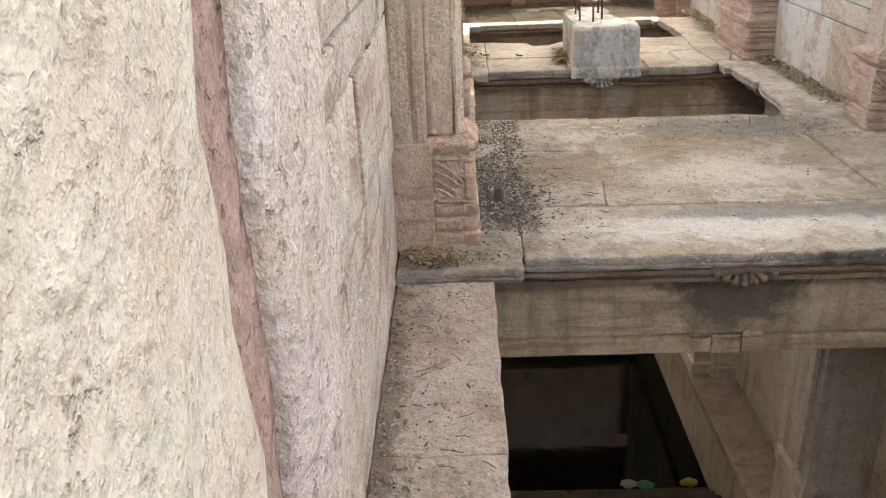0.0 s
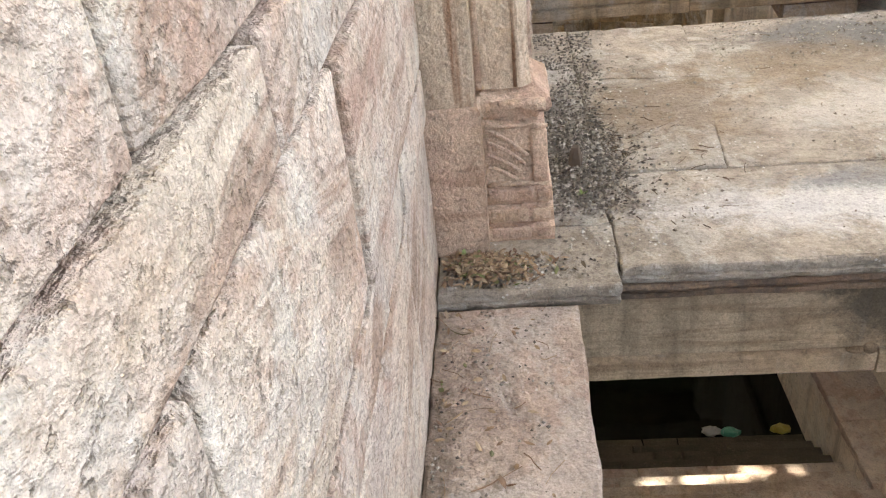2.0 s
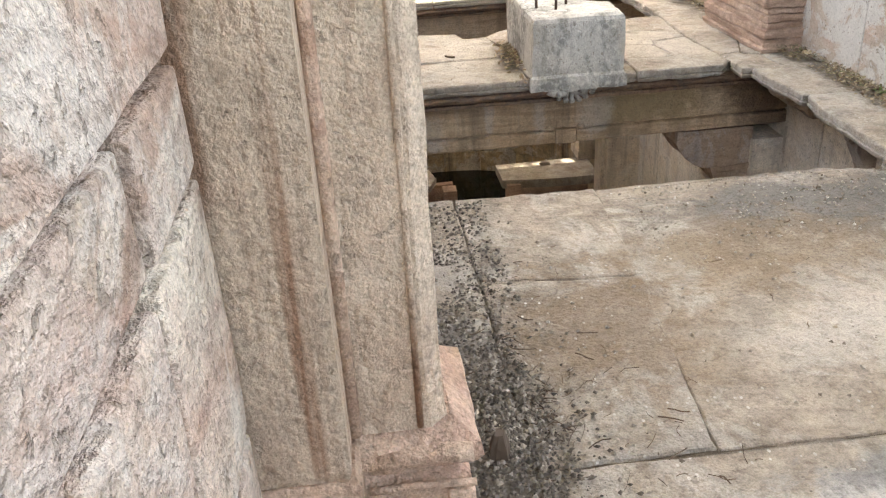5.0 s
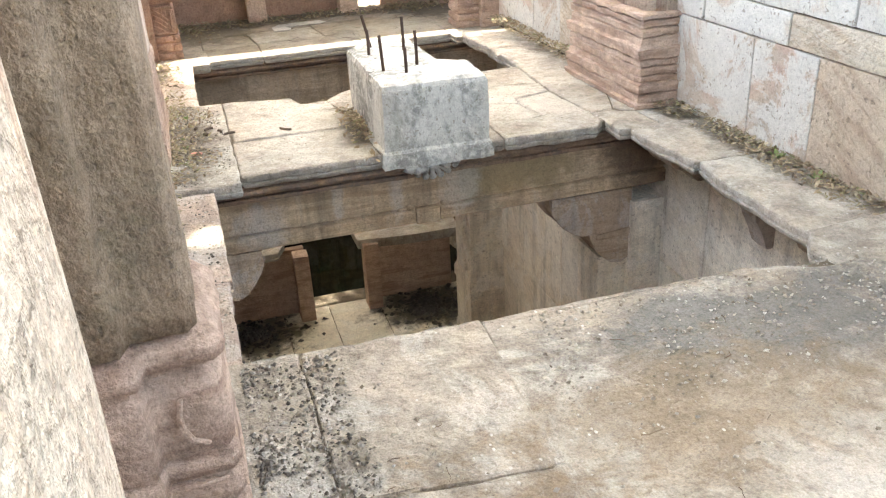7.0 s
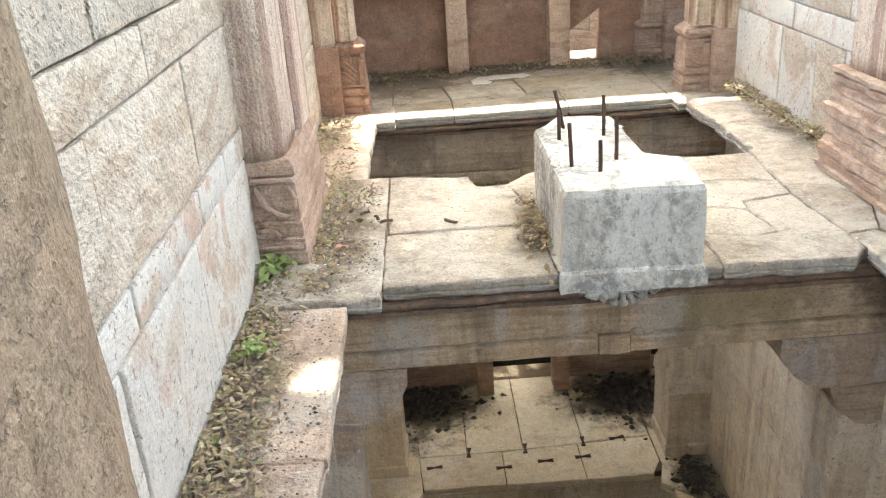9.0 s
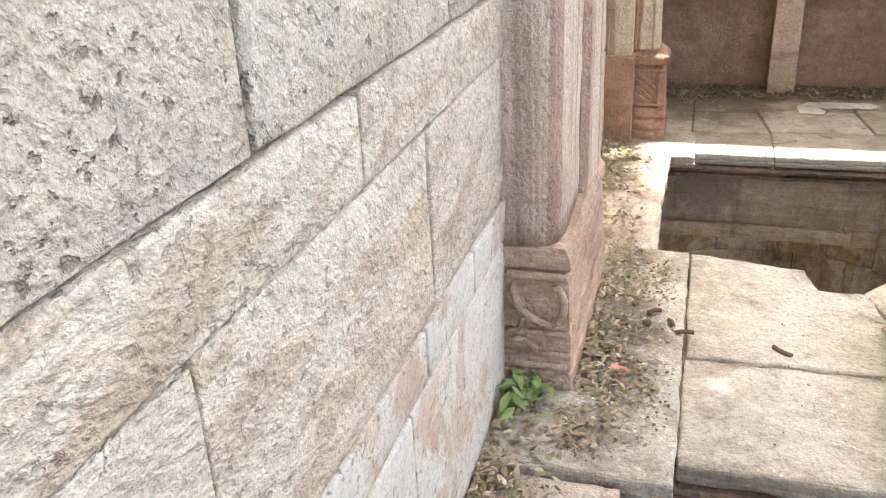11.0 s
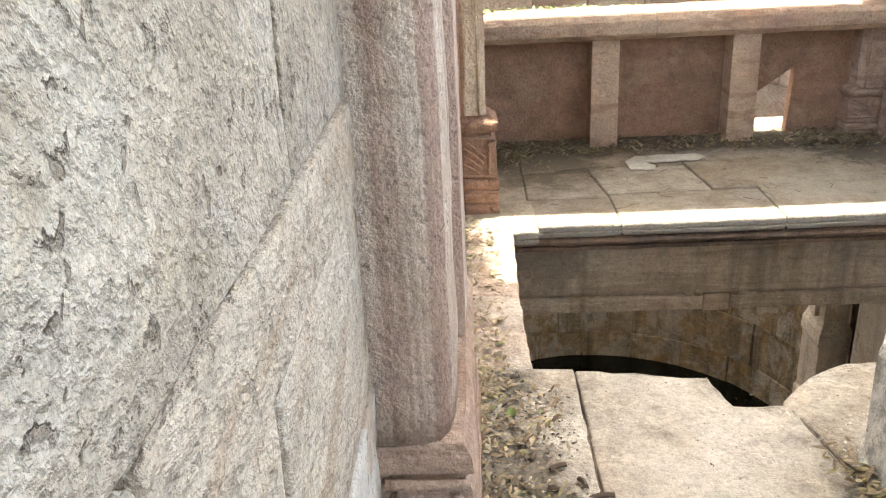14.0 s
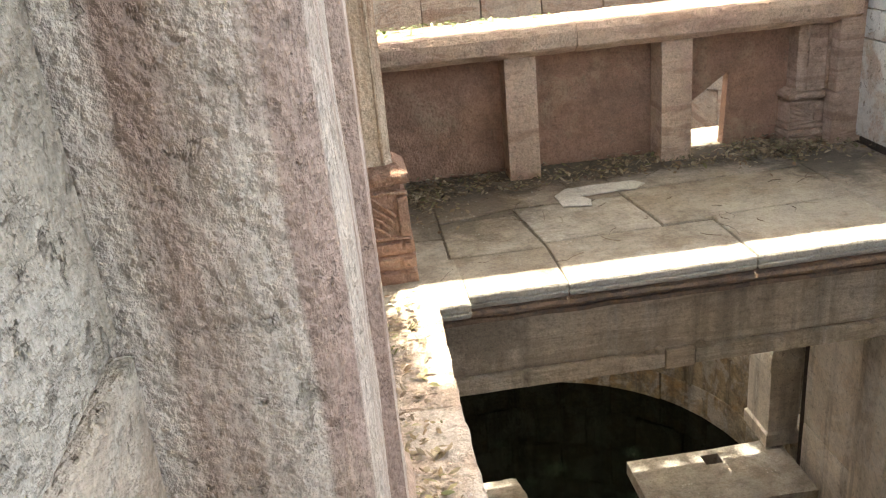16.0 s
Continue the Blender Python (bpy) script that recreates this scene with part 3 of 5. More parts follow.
core_wall("wall_north_west", "plain stone wall beside the well", ((LX - 0.9, 12.2, 0.72), (LX - 0.03, 13.0, CORE[1])))
core_wall("wall_north_east", "plain stone wall beside the well", ((RX + 0.03, 12.2, 0.72), (RX + 0.9, 13.0, CORE[1])))

# unseen wall pieces added to stop side light under the roof slab
for nm, a, b_ in (("wall_roof_west", LX - 0.5, LX - 0.02), ("wall_roof_east", RX + 0.02, RX + 0.5)):
    core_wall(nm, "unseen wall piece added to stop side light", ((a, 10.35, 1.765), (b_, 12.2, 2.415)))
lay(wall_left, LX, 1, [(-0.06, 0.5, [0.5, 1.69, 2.87], 0.0), (0.5, 0.655, [0.8, 1.9, 2.545, 2.9], 0.002), (0.655, 1.07, [0.6, 1.69, 2.39, 3.18], 0.004), (1.07, 1.22, [0.2, 1.2, 2.05, 3.21], 0.004), (1.22, 1.72, [0.4, 1.73, 2.39], 0.002)], -3.2, 3.5, [[WALL]], 1, 0.0145)
lay(wall_left, LX, 1, [(-0.1, 0.6, [4.4], 0.0), (0.6, 1.2, [4.1, 4.7], 0.0), (1.2, 1.72, [4.5], 0.0)], 3.9, 4.95, [[WALL]], 2)
lay(wall_left, LX, 1, [(-0.12, 0.44, [6.12, 6.9], 0.0), (0.44, 0.575, [6.3, 7.02, 7.42], 0.003), (0.575, 0.985, [6.22, 7.1], 0.002), (0.985, 1.15, [5.9, 6.75], 0.003), (1.15, 1.72, [6.42, 7.3], 0.002)], 5.56, 7.79, [[WALL_WHITE], [WALL_WHITE], [WALL_CREAM], [WALL_CREAM], [WALL_GREY]], 3, 0.0085)
lay(wall_left, LX, 1, [(-0.17, 0.42, [9.2, 9.9], 0.0), (0.42, 0.95, [9.5, 10.1], 0.0), (0.95, 1.3, [9.3], 0.0), (1.3, 1.72, [9.7], 0.0)], 8.69, 10.56, [[WALL_CREAM]], 4)
lay(wall_right, RX, -1, [(-0.1, 0.46, [0.8, 1.9, 3.1, 4.3, 5.2, 6.48, 6.95, 8.9, 9.25, 9.75], 0.0), (0.46, 0.62, [1.0, 2.6, 4.6, 5.6, 6.7, 7.4, 9.1, 9.6], 0.004), (0.62, 1.1, [0.4, 1.6, 2.9, 3.9, 5.1, 6.3, 6.98, 7.5, 8.9, 9.4], 0.004), (1.1, 1.72, [0.9, 2.1, 3.4, 4.4, 5.7, 6.7, 7.3, 9.2], 0.004)], -3.2, 12.1, [[WALL_WHITE], [WALL_WHITE], [WALL_WHITE]], 5, 0.0065, {(0, 5): WALL_TAN, (0, 8): WALL_CREAM, (1, 4): WALL_CREAM, (2, 9): WALL_CREAM})
# lower storey walls, smoother ashlar
DOWN = [(-1.1, -0.16, [0.4, 1.6, 2.9, 4.2, 5.3, 6.3, 7.2, 8.4, 9.5, 10.9], 0.0), (-2.3, -1.1, [0.9, 2.2, 3.6, 4.8, 5.9, 6.8, 8.0, 9.0, 10.0, 11.2], 0.0), (-3.45, -2.3, [0.5, 1.7, 3.1, 4.3, 5.6, 6.4, 7.6, 8.6, 9.7, 10.8], 0.0), (-4.6, -3.45, [1.2, 3.0, 5.0, 7.0, 9.0, 11.0], 0.0)]
lay(wall_right, RX, -1, DOWN, -3.2, 12.1, [[LOWER]], 6, 0.006)
lay(wall_left, LX, 1, DOWN, -3.2, 12.1, [[LOWER]], 7, 0.006)


# ---- platforms, ledges: paving slabs ----
def paved(name, label, slabs, z0, z1, mat, seed, amp=0.007):
    base = thing(name, label, "pavement", "structure")
    for i, o in enumerate(slabs):
        part("paving_slab", slab(o, z0, z1 - 0.002 * (i % 3), seed + i, amp), mat, base)
    return base


paved("floor_1", "broad platform of worn pale sandstone paving slabs", [
    [(LX, 3.30), (0.24, 3.30), (0.245, 3.66), (LX, 3.66)],
    [(LX, 3.665), (0.245, 3.665), (0.25, 5.66), (LX, 5.7)],
    [(0.25, 3.40), (RE + 0.48, 3.38), (RE + 0.48, 3.98), (0.25, 4.02)],
    [(0.255, 4.025), (0.70, 4.025), (0.80, 4.9), (0.255, 4.95)],
    [(0.255, 4.955), (0.805, 4.905), (0.84, 5.64), (0.255, 5.66)],
    [(0.705, 4.02), (2.1, 3.99), (2.1, 5.2), (2.15, 5.205), (2.16, 5.53), (1.8, 5.63), (0.845, 5.64), (0.80, 5.24)],
    [(2.105, 3.99), (RX, 3.985), (RX, 5.2), (2.105, 5.2)],
    [(2.16, 5.205), (RX, 5.205), (RX, 5.82), (2.22, 5.80), (2.12, 5.66)],
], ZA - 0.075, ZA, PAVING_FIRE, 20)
paved("floor_2", "platform of pale sandstone slabs with a broken rear edge", [
    [(LX, 7.40), (0.225, 7.40), (0.225, 8.0), (LX, 8.0)],
    [(LX, 8.005), (0.225, 8.005), (0.23, 8.89), (LX, 8.92)],
    [(0.23, 7.50), (0.95, 7.49), (0.95, 8.05), (0.23, 8.06)],
    [(0.235, 8.065), (0.955, 8.055), (0.87, 8.62), (0.70, 8.63), (0.665, 8.80), (0.235, 8.87)],
    [(0.955, 7.49), (1.62, 7.47), (1.62, 8.30), (0.96, 8.30)],
    [(0.94, 8.305), (1.62, 8.305), (1.62, 8.87), (1.15, 8.88), (0.99, 8.79), (0.86, 8.66)],
    [(1.625, 7.47), (2.16, 7.45), (2.24, 7.55), (2.235, 7.72), (2.02, 7.78), (1.86, 7.73), (1.625, 7.8)],
    [(1.625, 7.806), (1.86, 7.737), (1.965, 7.77), (1.93, 8.02), (1.8, 8.1), (1.625, 8.09)],
    [(1.97, 7.772), (2.02, 7.786), (2.235, 7.726), (2.2, 8.2), (1.95, 8.14), (1.935, 8.02)],
    [(1.625, 8.096), (1.8, 8.106), (1.93, 8.026), (1.946, 8.146), (2.2, 8.206), (2.21, 8.4), (1.95, 8.47), (1.625, 8.42)],
    [(1.625, 8.427), (1.95, 8.476), (2.21, 8.406), (2.24, 8.86), (1.625, 8.88)],
    [(2.245, 7.36), (2.5, 7.33), (2.48, 7.6), (2.36, 7.72), (2.242, 7.7), (2.25, 7.55)],
    [(2.505, 7.33), (RX, 7.30), (RX, 8.1), (2.52, 8.05), (2.4, 7.73), (2.485, 7.604)],
    [(2.24, 7.706), (2.36, 7.726), (2.394, 7.734), (2.514, 8.056), (2.44, 8.3), (2.215, 8.33), (2.205, 8.2)],
    [(2.216, 8.336), (2.443, 8.306), (2.52, 8.062), (RX, 8.106), (RX, 8.94), (2.25, 8.92)],
], ZB - 0.075, ZB, PAVING, 40)
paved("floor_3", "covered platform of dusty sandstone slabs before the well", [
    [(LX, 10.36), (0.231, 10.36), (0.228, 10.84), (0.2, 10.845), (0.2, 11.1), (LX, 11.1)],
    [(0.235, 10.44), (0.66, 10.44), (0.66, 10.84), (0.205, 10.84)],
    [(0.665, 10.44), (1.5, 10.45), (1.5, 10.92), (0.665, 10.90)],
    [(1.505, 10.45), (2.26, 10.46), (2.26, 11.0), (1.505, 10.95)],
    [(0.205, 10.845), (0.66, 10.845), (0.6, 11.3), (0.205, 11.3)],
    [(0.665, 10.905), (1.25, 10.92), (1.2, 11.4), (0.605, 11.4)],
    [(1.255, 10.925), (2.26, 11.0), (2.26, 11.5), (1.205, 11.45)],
    # the rear slabs run on unseen behind the parapet to shade the landing
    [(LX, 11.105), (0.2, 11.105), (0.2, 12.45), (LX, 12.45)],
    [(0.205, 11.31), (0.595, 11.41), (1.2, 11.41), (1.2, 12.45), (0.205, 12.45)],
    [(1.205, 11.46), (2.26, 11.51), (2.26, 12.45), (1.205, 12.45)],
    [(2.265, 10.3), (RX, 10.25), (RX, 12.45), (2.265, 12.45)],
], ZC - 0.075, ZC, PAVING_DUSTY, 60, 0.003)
# added out of sight; reaches y 1.35 to keep light out of the pit
paved("floor_4", "unseen platform of plain sandstone slabs at the entry side", [rect(LX, 1.2, -3.2, -0.75), rect(1.205, RX, -3.2, -0.75), rect(LE + 0.01, 1.2, -0.745, 1.35), rect(1.205, RE - 0.005, -0.745, 1.35)], ZA - 0.075, ZA, PAVING, 80)
paved("ledge_1", "narrow ledge of worn reddish sandstone slabs along a wall", [
    [(LX, -0.74), (LE, -0.74), (LE, 0.6), (LX, 0.6)],
    [(LX, 0.605), (LE, 0.605), (LE, 2.1), (LX, 2.1)],
    [(LX, 2.105), (0.105, 2.105), (0.108, 3.285), (LX, 3.285)],
], -0.11, -0.03, LEDGE, 90)
paved("ledge_2", "narrow sandstone ledge strewn with dry leaves", [
    [(LX, 5.72), (0.075, 5.72), (0.085, 6.40), (LX, 6.40)],
    [(LX, 6.405), (0.095, 6.405), (0.09, 7.385), (LX, 7.385)],
], -0.15, -0.075, LEDGE, 100)
paved("ledge_3", "narrow sandstone ledge with cracked flaking surface", [
    [(LX, 8.93), (0.10, 8.93), (0.085, 9.6), (LX, 9.62)],
    [(LX, 9.625), (0.085, 9.605), (0.10, 10.35), (LX, 10.35)],
], -0.20, -0.12, LEDGE, 110)
paved("ledge_4", "broken overhanging sandstone ledge along the limewashed wall", [
    [(2.29, 5.83), (2.5, 5.83), (RX, 5.83), (RX, 6.70), (2.33, 6.71), (2.29, 6.52), (2.285, 6.34), (2.275, 5.97)],
    [(2.3, 6.716), (RX, 6.705), (RX, 7.28), (2.28, 7.3), (2.265, 7.15), (2.28, 6.95), (2.3, 6.86)],
], -0.115, -0.04, PAVING, 120, 0.007)
paved("ledge_5", "broken overhanging sandstone ledge near the well", [
    [(2.32, 8.96), (RX, 8.96), (RX, 9.6), (2.3, 9.62)],
    [(2.33, 9.625), (RX, 9.605), (RX, 10.24), (2.3, 10.26), (2.27, 10.0)],
], -0.17, -0.10, PAVING, 130, 0.015)
paved("ledge_6", "plain sandstone ledge along the wall near the entry", [rect(RE, RX, -0.74, 1.4), rect(RE, RX, 1.405, 3.36)], -0.11, -0.03, LEDGE, 140)


# earth in the joints of the platforms
for nm, y0, y1, z in (("joint_fill_1", 3.44, 5.58, ZA), ("joint_fill_2", 7.54, 8.58, ZB), ("joint_fill_3", 10.5, 12.28, ZC), ("joint_fill_4", 10.36, 12.28, LOW)):
    tagged(link_mesh(nm, *rbox((LX + 0.004, y0, z - 0.07), (RX - 0.004, y1, z - 0.013), 0.004, 0.4, 0.0, 1), SOIL), "packed earth in the paving joints", "earth", kind="structure")


# ---- cross beams under the platforms ----
def cross_beam(label, front, rear, ztop, zbot, seed, stone_mat, boss_mat=None):
    """A beam under a platform: cornice, fascia and a stepped fillet; the fillet breaks for a small block in the middle."""
    ob = thing("cross_beam", label, "beam", group="stone cross beams")
    f = front + 0.17
    part("cornice", run([(front + 0.03, ztop - 0.077), (front + 0.03, ztop - 0.086), (front + 0.008, ztop - 0.092), (front + 0.0, ztop - 0.106), (front + 0.01, ztop - 0.122), (front + 0.05, ztop - 0.128), (front + 0.05, ztop - 0.14), (front + 0.034, ztop - 0.145), (front + 0.036, ztop - 0.166), (front + 0.07, ztop - 0.174), (f - 0.02, ztop - 0.18), (f + 0.3, ztop - 0.18), (f + 0.3, ztop - 0.077)], LX, RX, 0, 0.05, 0.005, seed), CORNICE, ob, "dark brown cornice")
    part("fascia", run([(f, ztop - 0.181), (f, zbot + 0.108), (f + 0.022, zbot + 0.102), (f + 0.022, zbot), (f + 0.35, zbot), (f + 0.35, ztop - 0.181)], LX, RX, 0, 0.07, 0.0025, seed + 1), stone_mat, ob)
    for a, b in ((LX, 1.15), (1.30, RX)):
        part("fillet", run([(f - 0.002, zbot + 0.084), (f - 0.008, zbot + 0.078), (f - 0.008, zbot + 0.008), (f - 0.002, zbot + 0.003), (f + 0.021, zbot + 0.003), (f + 0.021, zbot + 0.09)], a, b, 0, 0.05, 0.003, seed + 2), stone_mat, ob)
    part("centre_block", rbox((1.155, f - 0.014, zbot - 0.003), (1.295, f + 0.011, zbot + 0.098), 0.006, 0.05, 0.002, seed), stone_mat, ob)
    for side in (-1, 1):
        part("scroll", join(blob((1.225 + side * 0.1, f - 0.006, zbot + 0.105), (0.028, 0.016, 0.022), seed, 6, 10), blob((1.225 + side * 0.145, f - 0.004, zbot + 0.098), (0.034, 0.012, 0.014), seed + 3, 6, 10)), stone_mat, ob, "worn carved scroll", True)
    boss = [blob((1.225, front + 0.03, ztop - 0.1), (0.15, 0.04, 0.028), seed, 6, 14, 0.3)]
    for i in range(7):
        a = (i - 3) / 3.0
        tip = Vector((1.225 + a * 0.125, front + 0.012, ztop - 0.165 + 0.05 * a * a))
        boss.append(rod((1.225 + a * 0.05, front + 0.015, ztop - 0.09), tip, 0.014, 8, 0.006, seed + i))
        boss.append(blob(tip, (0.02, 0.018, 0.019), seed + i, 6, 10, 0.25))
    if boss_mat:
        part("carved_boss", join(*boss), boss_mat, ob, "small carved leaf boss", True)
    r0 = rear - 0.17
    part("rear_fascia", run([(r0 - 0.3, zbot), (r0, zbot), (r0, ztop - 0.181), (r0 - 0.3, ztop - 0.181)], LX, RX, 0, 0.1, 0.002, seed + 3), stone_mat, ob)
    part("soffit", run([(f + 0.352, ztop - 0.2), (r0 - 0.302, ztop - 0.2), (r0 - 0.302, ztop - 0.08), (f + 0.352, ztop - 0.08)], LX, RX, 0, 0.15, 0.002, seed + 3), stone_mat, ob)
    return ob


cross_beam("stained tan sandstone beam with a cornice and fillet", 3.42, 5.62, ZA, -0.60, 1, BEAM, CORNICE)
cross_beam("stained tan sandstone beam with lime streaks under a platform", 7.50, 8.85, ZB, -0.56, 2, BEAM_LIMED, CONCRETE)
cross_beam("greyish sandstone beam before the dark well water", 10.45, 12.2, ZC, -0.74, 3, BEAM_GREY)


# ---- pilasters ----
def pilaster(label, x_wall, inward, y0, z0, base_h, depth, reach, mat_base, mat_shaft, seed, top=2.3, length=0.42):
    """A wall pier in two steps: a plain strip by the wall and a carved strip before it, each with a base and a shaft."""
    ob = thing("pilaster", label, "pilaster", group="stone pilasters along the walls")
    s = inward
    mid = x_wall + s * depth
    end = x_wall + s * reach

    def box(a, b, c, d):
        return rect(min(a, b), max(a, b), c, d)

    zt = z0 + base_h
    part("plain_base", stack(box(x_wall - s * 0.04, mid, y0, y0 + length), [(z0, 0), (zt - 0.01, 0.002), (zt, -0.006)], 0.05, 0.004, seed), mat_base, ob)
    o = box(mid - s * 0.03, end, y0 + 0.085, y0 + length - 0.08)
    lv = [(z0 + base_h * f, d) for f, d in ((0, 0.006), (0.10, 0.006), (0.115, -0.010), (0.13, -0.008), (0.145, 0.003), (0.24, 0.002), (0.255, -0.013), (0.27, -0.01), (0.285, 0.0), (0.37, -0.002), (0.385, -0.016), (0.40, -0.008), (0.6, -0.012), (0.79, -0.012), (0.815, -0.032), (0.85, -0.03), (0.87, -0.004), (0.91, 0.006), (0.96, 0.002), (1.0, -0.022), (1.04, -0.045))]
    carved = part("carved_base", stack(o, lv, 0.045, 0.006, seed + 1, 11), mat_base, ob, "weathered carved base with worn bands")
    cx, fy = (mid + end) / 2, y0 + 0.085
    w = abs(end - mid)
    z_at = lambda q: z0 + base_h * q
    for j, (q0, q1, split) in enumerate(((0.02, 0.1, 0.17), (0.15, 0.235, 0.12), (0.29, 0.37, 0.2))):
        part("carved_block", rbox((cx - w * 0.46, fy - 0.011, z_at(q0)), (cx + w * split, fy + 0.02, z_at(q1)), 0.007, 0.04, 0.003, seed + j), mat_base, carved, smooth=True)
        part("carved_block", rbox((cx + w * (split + 0.07), fy - 0.009, z_at(q0) + 0.003), (cx + w * 0.47, fy + 0.02, z_at(q1) - 0.004), 0.006, 0.04, 0.003, seed + j + 5), mat_base, carved, smooth=True)
    part("carved_panel", rbox((cx + w * 0.22, fy - 0.008, z_at(0.42)), (cx + w * 0.46, fy + 0.02, z_at(0.77)), 0.008, 0.04, 0.004, seed + 9), mat_base, carved, smooth=True)
    leaf = [rod((cx - w * 0.44, fy + 0.001, z_at(0.79 - 0.085 * j)), (cx + w * (0.16 - 0.06 * j), fy - 0.001, z_at(0.6 - 0.055 * j)), 0.0065, 8, 0.006, seed + j) for j in range(4)]
    leaf += [rod((cx - w * 0.46, fy, z_at(q)), (cx + w * 0.46, fy - 0.002, z_at(q - 0.005)), 0.007, 8, 0.003, seed + 7) for q in (0.8, 0.41)]
    part("carved_leaf", join(*leaf), mat_base, carved, "worn carved leaf", True)
    part("roll", join(rod((cx - w * 0.36, fy + 0.004, z_at(0.925)), (cx + w * 0.44, fy + 0.004, z_at(0.93)), 0.021, 10, 0.006, seed)), mat_base, carved, "rounded broken roll moulding", True)
    ch = 0.028
    a0, a1 = min(x_wall - s * 0.04, mid - s * 0.012), max(x_wall - s * 0.04, mid - s * 0.012)
    part("plain_shaft", stack(rect(a0, a1, y0 + 0.006, y0 + length - 0.006), [(zt + 0.002, -0.004), (zt + 0.02, 0), (zt + 0.7, 0.002), (zt + 1.4, 0.0), (top, 0)], 0.045, 0.004, seed + 2, 5), mat_shaft, ob)
    e = end - s * 0.055
    b0, b1 = min(mid - s * 0.03, e), max(mid - s * 0.03, e)
    ya, yb = y0 + 0.10, y0 + length - 0.10
    if s > 0:
        o = [(b0, ya), (b1 - ch, ya), (b1, ya + ch), (b1, yb - ch), (b1 - ch, yb), (b0, yb)]
    else:
        o = [(b0, ya + ch), (b0 + ch, ya), (b1, ya), (b1, yb), (b0 + ch, yb), (b0, yb - ch)]
    zs = z0 + base_h * 1.04
    part("bead", rod((mid - s * 0.004, y0 + 0.097, zs), (mid - s * 0.004, y0 + 0.097, top), 0.012, 8, 0.004, seed), mat_base, ob, "narrow vertical bead", True)
    part("bead", rod((mid + (e - mid) * 0.72, ya - 0.001, zs), (mid + (e - mid) * 0.72, ya - 0.001, top), 0.006, 8, 0.003, seed + 1), mat_shaft, ob, smooth=True)
    part("moulded_shaft", stack(o, [(zs - 0.004, 0.004), (zs + 0.02, 0.0)] + [(zs + 0.02 + (top - zs - 0.02) * i / 14, 0) for i in range(1, 15)], 0.03, 0.004, seed + 3, 6), mat_shaft, ob)
    return ob


def grooved_pilaster():
    """A rough wall pier beside the start: a broad worn face, a red groove and a rounded strip."""
    ob = thing("pilaster", "rough worn sandstone pilaster with a red vertical groove", "pilaster", group="stone pilasters along the walls")
    zs = [-0.03 + 0.06 * i for i in range(32)]
    part("front_shaft", stack([(LX - 0.045, 0.79), (-0.207, 0.79), (-0.19, 0.83), (-0.18, 0.95), (-0.182, 1.06), (-0.19, 1.13), (-0.21, 1.16), (LX - 0.045, 1.17)], [(q, 0) for q in zs], 0.025, 0.012, 3, 7), PINK_PIER, ob, smooth=True)
    part("groove", stack([(LX - 0.045, 0.64), (-0.226, 0.64), (-0.219, 0.80), (LX - 0.045, 0.80)], [(q, 0) for q in zs], 0.03, 0.006, 4, 9), GROOVE, ob, "dark pink sandstone groove", True)
    part("rear_shaft", stack([(LX - 0.045, -0.40), (-0.21, -0.40), (-0.19, -0.36), (-0.17, 0.4), (-0.18, 0.56), (-0.205, 0.65), (LX - 0.045, 0.66)], [(q, 0) for q in zs], 0.03, 0.010, 5, 7), PALE_PIER, ob, smooth=True)


def layered_pilaster():
    """A deep pier on the far wall whose base has weathered into uneven layers."""
    ob = thing("pilaster", "reddish sandstone pilaster on a layered eroded base", "pilaster", group="stone pilasters along the walls")
    z, r = ZB, random.Random(21)
    lv, q = [(z, 0.02)], z
    while q < z + 0.5:
        h = r.uniform(0.03, 0.07)
        o = 0.02 - 0.05 * (q - z) + r.uniform(-0.012, 0.012)
        lv += [(q + 0.006, o), (q + h - 0.008, o + r.uniform(-0.004, 0.006)), (q + h, o - 0.018)]
        q += h
    part("layered_base", stack([(2.50, 7.62), (RX + 0.04, 7.62), (RX + 0.04, 8.56), (2.50, 8.56)], lv, 0.04, 0.010, 22, 9), PINK, ob, "eroded pink base in uneven layers")
    zs = [q + 0.08 * i for i in range(22)]
    part("front_shaft", stack([(2.56, 7.74), (2.59, 7.68), (2.65, 7.655), (RX + 0.04, 7.65), (RX + 0.04, 8.06), (2.58, 8.06), (2.56, 8.03)], [(t, 0) for t in zs], 0.03, 0.006, 23, 6), SHAFT, ob, smooth=True)
    part("rear_shaft", stack([(2.54, 8.14), (2.57, 8.11), (RX + 0.04, 8.11), (RX + 0.04, 8.5), (2.57, 8.5), (2.54, 8.46)], [(t, 0) for t in zs], 0.03, 0.006, 24, 6), SHAFT, ob, smooth=True)


